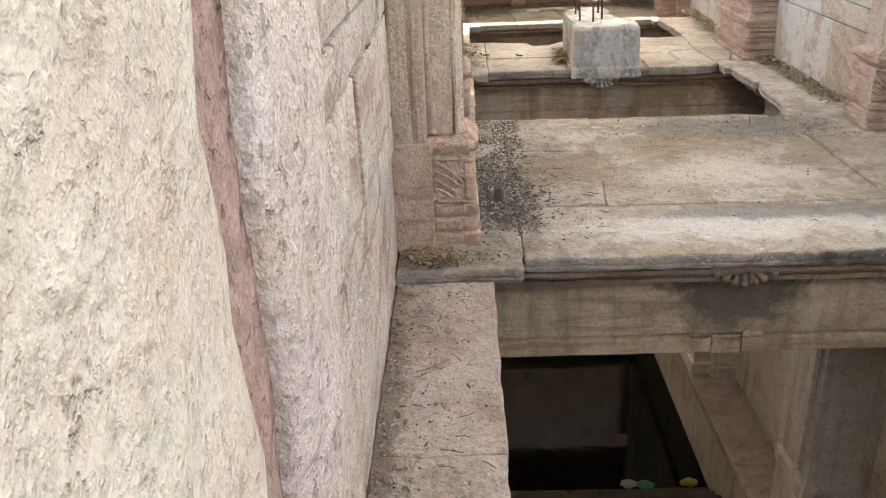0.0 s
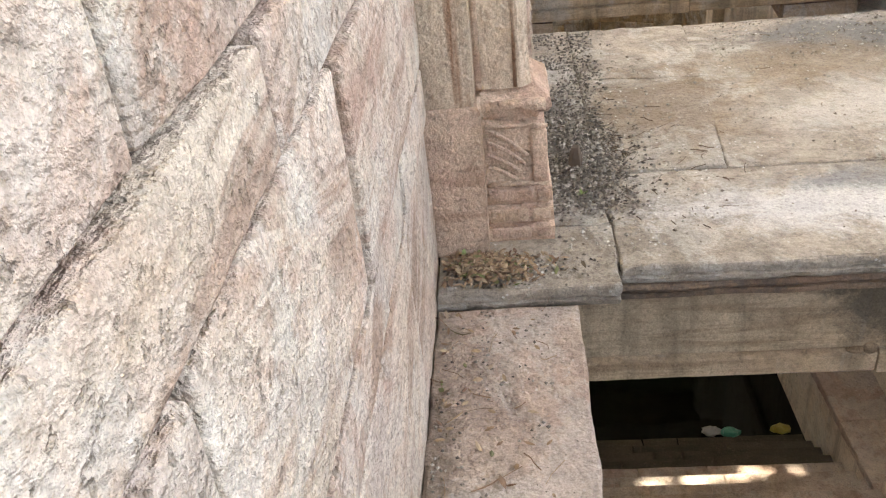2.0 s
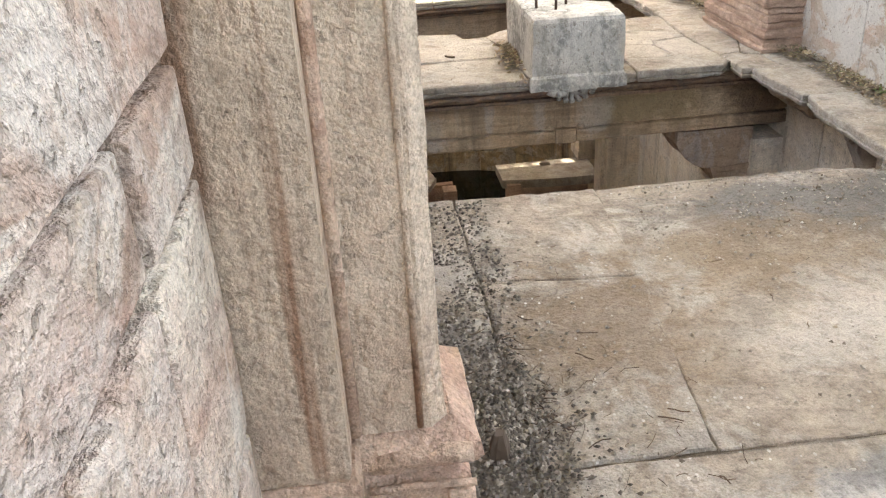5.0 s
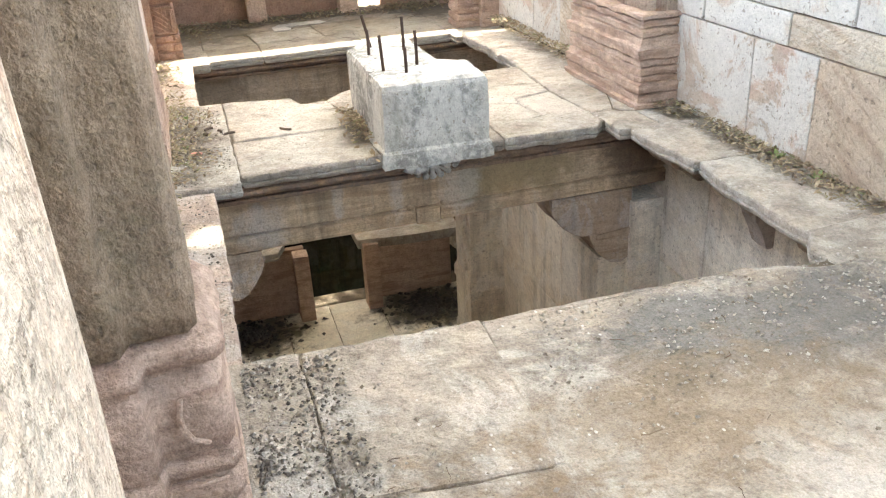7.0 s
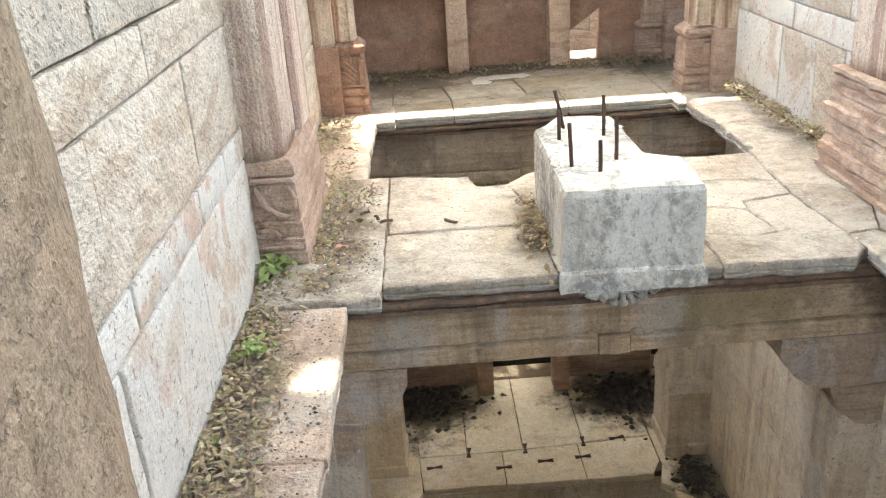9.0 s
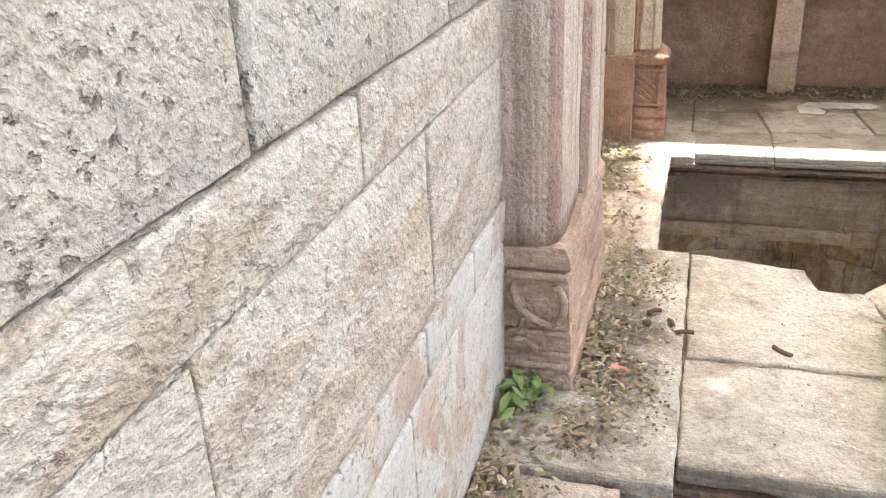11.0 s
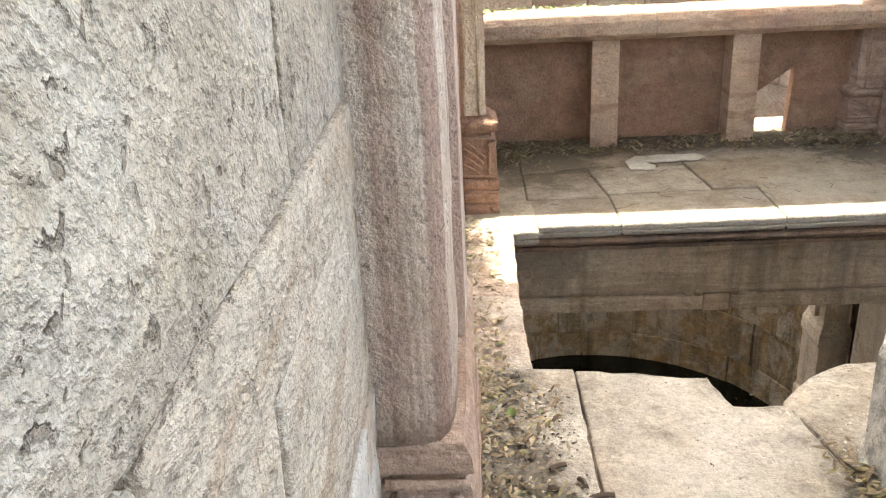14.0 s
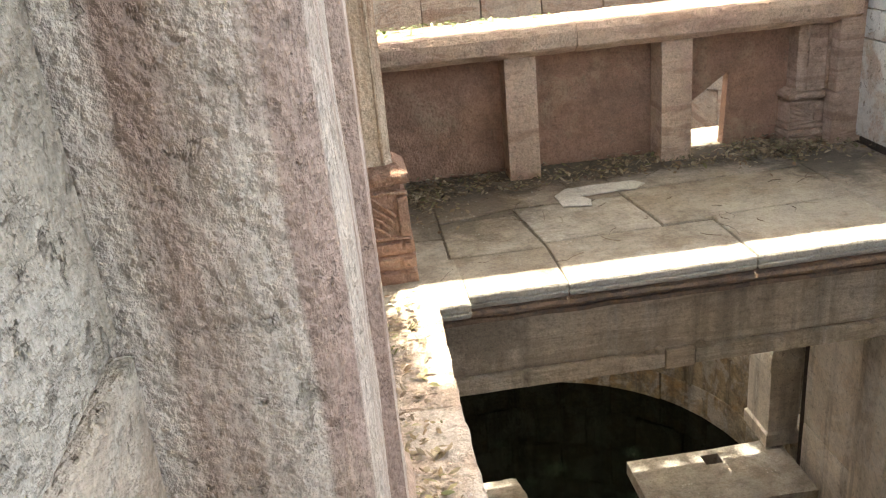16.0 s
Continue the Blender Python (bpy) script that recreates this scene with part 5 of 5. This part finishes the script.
# ---- unseen trees added so that their crowns shade the stepwell ----
def tree(label, foot, limbs, crown, layers, seed, gaps=()):
    """A tapered trunk, limbs and a crown of many leaf sprays inside the given spans (x, y, z)."""
    ob = thing("tree", label, "tree", group="shade trees")
    rs = random.Random(seed)
    shapes = []
    hub = Vector((foot[0], foot[1], 4.2))

    def limb(a, b, ra, rb):
        a, b = Vector(a), Vector(b)
        side, n = 8, 7
        z = (b - a).normalized()
        x = z.orthogonal().normalized()
        y = z.cross(x)
        vs, fs = [], []
        for i in range(n):
            f = i / (n - 1)
            c = a.lerp(b, f) + wobble(a.lerp(b, f), 0.6, 0.15 * math.sin(f * math.pi), seed)
            r = ra + (rb - ra) * f
            vs += [c + (x * math.cos(t) + y * math.sin(t)) * r for t in [2 * math.pi * j / side for j in range(side)]]
        for i in range(n - 1):
            for j in range(side):
                fs.append((i * side + j, i * side + (j + 1) % side, (i + 1) * side + (j + 1) % side, (i + 1) * side + j))
        return vs, fs

    part("trunk", limb((foot[0], foot[1], foot[2] - 0.2), hub, 0.32, 0.22), BARK, ob)
    for t in limbs:
        part("limb", limb(hub - Vector((0, 0, 0.1)), t, 0.16, 0.04), BARK, ob)
    vs, fs = [], []
    cell = 0.165
    nx, ny = int((crown[0][1] - crown[0][0]) / cell), int((crown[1][1] - crown[1][0]) / cell)
    for i in range(nx * ny * layers):
        ix, iy, iz = i % nx, i // nx % ny, i // (nx * ny)
        off = 0.5 * (iz % 2)
        c = Vector((crown[0][0] + (ix + off + rs.uniform(-0.35, 0.35)) * cell, crown[1][0] + (iy + off + rs.uniform(-0.35, 0.35)) * cell, crown[2][0] + (crown[2][1] - crown[2][0]) * (iz + rs.random()) / layers))
        c.y += 0.25 * noise.noise(Vector((c.x * 0.8, seed, 0)))
        # leaves are left out here so that sun spots fall on chosen places
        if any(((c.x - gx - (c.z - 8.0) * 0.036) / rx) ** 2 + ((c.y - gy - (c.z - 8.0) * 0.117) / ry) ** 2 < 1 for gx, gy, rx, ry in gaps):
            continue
        u = Vector((rs.gauss(0, 1), rs.gauss(0, 1), rs.gauss(0, 0.35))).normalized()
        w = u.cross(Vector((rs.gauss(0, 0.4), rs.gauss(0, 0.4), 1))).normalized()
        a, b = rs.uniform(0.12, 0.2), rs.uniform(0.06, 0.11)
        n = len(vs)
        vs += [c - u * a, c + w * b, c + u * a, c - w * b]
        fs.append((n, n + 1, n + 2, n + 3))
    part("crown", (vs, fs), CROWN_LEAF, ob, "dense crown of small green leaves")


tree("large unseen leafy tree added to shade the entry side", (-3.4, 1.0, 1.7), [(0.5, -2.0, 8.0), (1.2, 1.6, 8.6), (0.2, 0.0, 8.4)], ((-2.6, 5.0), (-5.0, 3.0), (7.2, 9.0)), 9, 1)
tree("large unseen leafy tree added to shade the platforms", (5.6, 5.6, 1.7), [(2.0, 4.0, 8.2), (0.6, 6.0, 8.6), (2.2, 9.2, 8.2)], ((-2.6, 5.0), (2.6, 11.25), (7.2, 9.0)), 7, 2, ((1.62, 7.16, 0.17, 0.17), (2.07, 7.31, 0.17, 0.18), (1.25, 7.14, 0.15, 0.14), (1.86, 7.22, 0.15, 0.14), (2.36, 7.3, 0.13, 0.14), (0.32, 7.80, 0.14, 0.16), (0.36, 11.05, 0.15, 0.5)))
tree("unseen leafy tree added to shade the well", (6.4, 15.0, 1.7), [(2.0, 13.8, 8.2), (1.8, 15.6, 8.6)], ((-1.4, 4.2), (13.6, 17.6), (7.4, 9.4)), 3, 3)

# ---- ground around the stepwell, out to the horizon, open over the pit and the well ----
g0, g1 = (LX - 0.62, -3.6), (RX + 0.62, 16.8)
far = 400.0
gz = 1.70
gv = [(-far, -far, gz), (far, -far, gz), (far, far, gz), (-far, far, gz), (g0[0], g0[1], gz), (g1[0], g0[1], gz), (g1[0], 12.4, gz), (3.9, 12.4, gz), (3.9, g1[1], gz), (-1.45, g1[1], gz), (-1.45, 12.4, gz), (g0[0], 12.4, gz)]
tagged(link_mesh("ground", gv, [(0, 1, 5, 4), (1, 2, 8, 7, 6, 5), (2, 3, 9, 8), (3, 0, 4, 11, 10, 9)], SOIL), "dry earth ground around the stepwell", "ground", kind="structure")


# ---- litter ----
def stuff(name, label, shape, mat, category="litter"):
    return tagged(link_mesh(name, shape[0], shape[1], mat), label, category, kind="stuff")


def leaves(rs, spots, size, lift=0.012):
    vs, fs = [], []
    for x, y, z in spots:
        L = rs.uniform(0.6, 1.3) * size
        W = L * rs.uniform(0.28, 0.5)
        t = rs.uniform(0, 2 * math.pi)
        u = Vector((math.cos(t), math.sin(t), rs.gauss(0, 0.35)))
        v = Vector((-math.sin(t), math.cos(t), rs.gauss(0, 0.35)))
        c = Vector((x, y, z + rs.uniform(0.002, lift)))
        k = rs.uniform(-0.15, 0.4) * W
        up = Vector((0, 0, 1))
        n = len(vs)
        vs += [c - u * L, c - u * L * 0.3 + v * W + up * k, c + u * L * 0.4 + v * W * 0.8 + up * k, c + u * L, c + u * L * 0.4 - v * W * 0.8 + up * k, c - u * L * 0.3 - v * W + up * k, c + up * rs.uniform(0, 0.004)]
        fs += [(n, n + 6, n + 1), (n + 1, n + 6, n + 2), (n + 2, n + 6, n + 3), (n + 3, n + 6, n + 4), (n + 4, n + 6, n + 5), (n + 5, n + 6, n)]
    return vs, fs


def grit(rs, spots, size):
    vs, fs = [], []
    for x, y, z in spots:
        r = size * rs.uniform(0.35, 1.3) ** 2
        n = len(vs)
        c = Vector((x, y, z + r * 0.3))
        for d in ((1, 0, 0), (0, 1, 0), (-1, 0, 0), (0, -1, 0), (0, 0, 0.8), (0, 0, -0.6)):
            vs.append(c + Vector(d) * r * rs.uniform(0.6, 1.3) + Vector((rs.gauss(0, 0.2), rs.gauss(0, 0.2), 0)) * r)
        fs += [(n, n + 1, n + 4), (n + 1, n + 2, n + 4), (n + 2, n + 3, n + 4), (n + 3, n, n + 4), (n + 1, n, n + 5), (n + 2, n + 1, n + 5), (n + 3, n + 2, n + 5), (n, n + 3, n + 5)]
    return vs, fs


def twigs(rs, spots, size):
    vs, fs = [], []
    for x, y, z in spots:
        L, r = size * rs.uniform(0.3, 1.4), rs.uniform(0.0006, 0.0015)
        t = rs.uniform(0, 2 * math.pi)
        pts = []
        c = Vector((x, y, z + 0.006))
        for i in range(4):
            pts.append(c.copy())
            t += rs.gauss(0, 0.35)
            c += Vector((math.cos(t), math.sin(t), rs.gauss(0, 0.1))) * L / 3
        n = len(vs)
        for q in pts:
            q.z = max(q.z, z + 0.003)
            vs += [q + Vector((r, 0, -r)), q + Vector((-r, 0, -r)), q + Vector((0, r, r)), ]
        for i in range(3):
            for j in range(3):
                fs.append((n + i * 3 + j, n + i * 3 + (j + 1) % 3, n + i * 3 + 3 + (j + 1) % 3, n + i * 3 + 3 + j))
    return vs, fs


def strip(rs, count, x0, x1, y0, y1, z, lean=0.0, patchy=0.5, seed=0.0):
    """Spots in a rectangle; lean 1 gathers them at x0, -1 at x1; patchy thins them by a cloud."""
    out = []
    while len(out) < count:
        f = rs.random()
        if lean > 0:
            f = f ** (1 + lean)
        elif lean < 0:
            f = 1 - f ** (1 - lean)
        x, y = x0 + (x1 - x0) * f, rs.uniform(y0, y1)
        if patchy and noise.noise(Vector((x * 4 + seed, y * 4, seed))) * 0.5 + 0.5 < patchy * rs.uniform(0.6, 1.1):
            continue
        out.append((x, y, z))
    return out


def round_spots(rs, count, x, y, rx, ry, z, heap=0.0):
    out = []
    for _ in range(count):
        a, d = rs.uniform(0, 2 * math.pi), abs(rs.gauss(0, 0.5))
        out.append((x + math.cos(a) * d * rx, y + math.sin(a) * d * ry, z + heap * max(0.0, 1 - d)))
    return out


rs = random.Random(77)
# dark rubble and burnt litter beside the first pilasters
dark = strip(rs, 4200, 0.07, 0.36, 3.72, 5.62, ZA, 0.5, 0.42, 3) + round_spots(rs, 3800, 0.2, 4.15, 0.22, 0.5, ZA, 0.02)
stuff("rubble", "dark gravel and burnt litter on the platform", grit(rs, [q for q in dark if q[0] > 0.055], 0.0058), GRAVEL, "gravel")
stuff("gravel", "pale stone chips scattered on the sooty platform", grit(rs, strip(rs, 1100, 0.9, 2.4, 5.05, 5.6, ZA, 0.0, 0.5, 12) + strip(rs, 500, 0.1, 0.6, 3.5, 5.6, ZA, 0.8, 0.45, 13) + strip(rs, 300, 0.4, 2.4, 3.5, 5.0, ZA, 0.0, 0.5, 14), 0.0055), PALE_GRIT, "gravel")
stuff("twig_litter", "dry twigs scattered on the platform", twigs(rs, [q for q in round_spots(rs, 170, 0.3, 4.2, 0.45, 0.7, ZA) if q[0] > 0.07] + strip(rs, 30, 0.3, 2.0, 3.5, 5.5, ZA, 0.8, 0.3), 0.05), TWIG, "twigs")
stuff("leaf_litter", "dry brown leaves in the corner by a pilaster", leaves(rs, [q for q in round_spots(rs, 1300, -0.17, 3.40, 0.22, 0.13, ZA, 0.022) if q[0] > LX + 0.02 and 3.305 < q[1] < 3.49], 0.0135, 0.025), DRY_LEAF)
stuff("gravel", "dark soil crumbs in the corner by a pilaster", grit(rs, [q for q in round_spots(rs, 1500, -0.14, 3.42, 0.3, 0.12, ZA) if q[0] > LX + 0.02 and 3.31 < q[1] < 3.49], 0.0045), GRAVEL, "gravel")
stuff("leaf_litter", "brown leaf scraps along the ledge", join(leaves(rs, strip(rs, 150, LX + 0.03, 0.0, 0.9, 3.27, -0.03, 1.6, 0.5, 5), 0.014), twigs(rs, strip(rs, 60, LX + 0.03, 0.05, 1.2, 3.27, -0.03, 1.2, 0.4), 0.06)), DRY_LEAF)
stuff("gravel", "fine grit along the ledge", grit(rs, strip(rs, 900, LX + 0.02, 0.06, 0.8, 3.27, -0.03, 1.0, 0.45, 8), 0.004), GRAVEL, "gravel")
# ledge by the white wall
stuff("leaf_litter", "dry and green leaves heaped along the wall foot", leaves(rs, strip(rs, 2600, LX + 0.02, -0.07, 5.75, 7.7, -0.074, 0.9, 0.38, 2), 0.0145, 0.03), MIXED_LEAF)
stuff("leaf_litter", "fresh green leaves among the litter", leaves(rs, round_spots(rs, 90, -0.24, 7.68, 0.1, 0.16, ZB + 0.01, 0.03) + round_spots(rs, 40, -0.22, 7.0, 0.08, 0.12, -0.07, 0.03), 0.024, 0.05), GREEN_LEAF)
stuff("gravel", "fine grit on the ledge", grit(rs, strip(rs, 900, LX + 0.03, 0.07, 5.75, 7.37, -0.075, 0.6, 0.4, 6), 0.005), GRAVEL, "gravel")
# second platform
stuff("leaf_litter", "leaf litter and soil beside the broad pilaster", leaves(rs, strip(rs, 900, -0.09, 0.16, 7.5, 8.9, ZB, 0.9, 0.42, 4), 0.014, 0.02), MIXED_LEAF)
stuff("gravel", "dark grit beside the broad pilaster", grit(rs, strip(rs, 1800, -0.09, 0.2, 7.45, 8.9, ZB, 0.8, 0.42, 4), 0.004), GRAVEL, "gravel")
stuff("leaf_litter", "leaves heaped against the concrete pier", leaves(rs, [q for q in round_spots(rs, 600, 0.93, 8.0, 0.1, 0.45, ZB, 0.04) if q[0] < 0.965], 0.017, 0.03), MIXED_LEAF)
stuff("gravel", "crumbs of stone on the second platform", grit(rs, strip(rs, 500, 0.25, 2.2, 7.52, 8.85, ZB, 0.0, 0.45, 9), 0.0035), PALE_GRIT, "gravel")
for x, y, t, L in ((0.12, 8.33, 0.4, 0.05), (0.18, 8.26, 2.0, 0.035), (0.05, 8.38, 1.2, 0.03), (0.54, 8.14, 2.5, 0.07), (0.23, 8.2, 0.1, 0.06), (0.1, 8.24, 2.8, 0.03)):
    d = Vector((math.cos(t), math.sin(t), 0)) * L / 2
    tagged(link_mesh("charred_stick", *rod(Vector((x, y, ZB + 0.008)) - d, Vector((x, y, ZB + 0.011)) + d, 0.008, 6, 0.004, int(x * 50)), TWIG), "short charred stick on the platform", "stick", "charred sticks")
# along the limewashed wall
stuff("leaf_litter", "green and dry leaves along the limewashed wall", leaves(rs, strip(rs, 4200, 2.56, RX - 0.02, 5.3, 10.4, -0.045, -0.7, 0.4, 7), 0.0145, 0.035), MIXED_LEAF)
# third platform and ledge
stuff("leaf_litter", "green leaves on the shaded ledge", leaves(rs, strip(rs, 900, LX + 0.02, 0.02, 8.95, 10.5, -0.12, 1.0, 0.42, 3), 0.018, 0.02), MIXED_LEAF)
stuff("leaf_litter", "drift of leaves along the parapet foot", leaves(rs, strip(rs, 1500, LX, 2.7, 11.66, 12.03, ZC, 0.0, 0.42, 5) + round_spots(rs, 500, 0.15, 11.7, 0.25, 0.4, ZC) + round_spots(rs, 700, 2.3, 11.75, 0.5, 0.28, ZC, 0.02), 0.018, 0.03), MIXED_LEAF)
stuff("leaf_litter", "green leaves on the parapet coping", leaves(rs, strip(rs, 160, -0.1, 1.0, 11.95, 12.12, 0.725, 1.0, 0.4, 5), 0.02, 0.03), GREEN_LEAF)
stuff("twig_litter", "twigs on the covered platform", twigs(rs, strip(rs, 40, 0.2, 2.4, 10.7, 11.7, ZC, 0.2, 0.3), 0.12), TWIG, "twigs")
# dark debris on the sunken landing
stuff("debris", "black wet debris on the sunken landing", grit(rs, round_spots(rs, 900, 2.2, 11.5, 0.5, 0.5, LOW, 0.03) + round_spots(rs, 700, 0.25, 11.6, 0.55, 0.5, LOW, 0.03) + round_spots(rs, 400, 2.55, 10.2, 0.2, 0.4, LOW, 0.02), 0.022), speckled("wet_debris", [(0.03, 0.03, 0.032), (0.06, 0.06, 0.06), (0.02, 0.02, 0.02), (0.12, 0.12, 0.12)], 0.5), "debris")
# litter on the water steps
for x, y, z, c, nm, lab in ((1.55, 6.92, -4.13, (0.3, 0.3, 0.29), "plastic_bag", "pale crumpled plastic bag at the water edge"), (1.72, 6.9, -4.13, (0.05, 0.22, 0.16), "plastic_bag", "green crumpled plastic bag at the water edge"), (2.15, 6.92, -4.13, (0.35, 0.28, 0.05), "plastic_bag", "yellow crumpled plastic bag at the water edge")):
    tagged(link_mesh(nm, *blob((x, y, z), (0.085, 0.055, 0.035), int(x * 9), 8, 12, 0.4), plain("plastic_" + lab.split()[0], c, 0.35)), lab, "bag")
tagged(link_mesh("pink_wrapper", *slab([(0.0, 7.93), (0.06, 7.91), (0.065, 7.935), (0.005, 7.955)], ZB, ZB + 0.008, 3, 0.003, 0.002, 0.02), plain("pink_paper", (0.6, 0.22, 0.18))), "torn pink paper scrap on the litter", "paper")


def weed(x, y, z, n, size, seed, label, face=None):
    ob = thing("weed", label, "plant", group="small weeds")
    r = random.Random(seed)
    vs, fs = [], []
    for i in range(n):
        t = r.uniform(0, 2 * math.pi)
        u = Vector((math.cos(t), math.sin(t), r.uniform(0.3, 1.1))).normalized()
        if face:
            u.x = abs(u.x) * face
        w = u.cross(Vector((0, 0, 1))).normalized()
        a = Vector((x, y, z))
        L = size * r.uniform(0.5, 1)
        k = len(vs)
        vs += [a, a + u * L * 0.5 + w * L * 0.22, a + u * L, a + u * L * 0.5 - w * L * 0.22, a + u * L * 0.5 - Vector((0, 0, L * 0.06))]
        fs += [(k, k + 4, k + 1), (k + 1, k + 4, k + 2), (k + 2, k + 4, k + 3), (k + 3, k + 4, k)]
    part("foliage", (vs, fs), GREEN_LEAF, ob)


weed(LX + 0.012, 2.683, 1.077, 9, 0.034, 1, "tiny green weed in a wall joint", 1)
for i, (x, y, z, sz) in enumerate(((0.17, 3.86, ZA, 0.03), (-0.25, 7.67, ZB, 0.05), (-0.2, 7.72, ZB, 0.045), (-0.25, 7.02, -0.07, 0.045), (-0.02, 8.05, ZB, 0.04), (2.68, 6.6, -0.04, 0.06), (2.66, 6.3, -0.04, 0.06), (-0.26, 6.5, -0.07, 0.05), (0.0, 8.6, ZB, 0.04))):
    weed(x, y, z, 12, sz, i + 5, "small green weed growing in leaf litter")
# stump of a burnt stick standing in the rubble
tagged(link_mesh("burnt_stump", *stack([(0.14, 4.06), (0.18, 4.05), (0.19, 4.09), (0.15, 4.10)], [(ZA, 0.004), (ZA + 0.05, 0), (ZA + 0.09, -0.01)], 0.01, 0.01, 3, 30), TWIG), "charred wooden stump standing in rubble", "stump")
# pale cement smear on the covered platform
tagged(link_mesh("cement_patch", *slab([(0.86, 11.32), (1.0, 11.28), (1.02, 11.36), (0.98, 11.44), (1.30, 11.46), (1.37, 11.52), (1.30, 11.58), (0.95, 11.58), (0.86, 11.5)], ZC, ZC + 0.008, 3, 0.008, 0.003, 0.03), PALE_CEMENT), "pale cement smear on dusty paving", "cement")
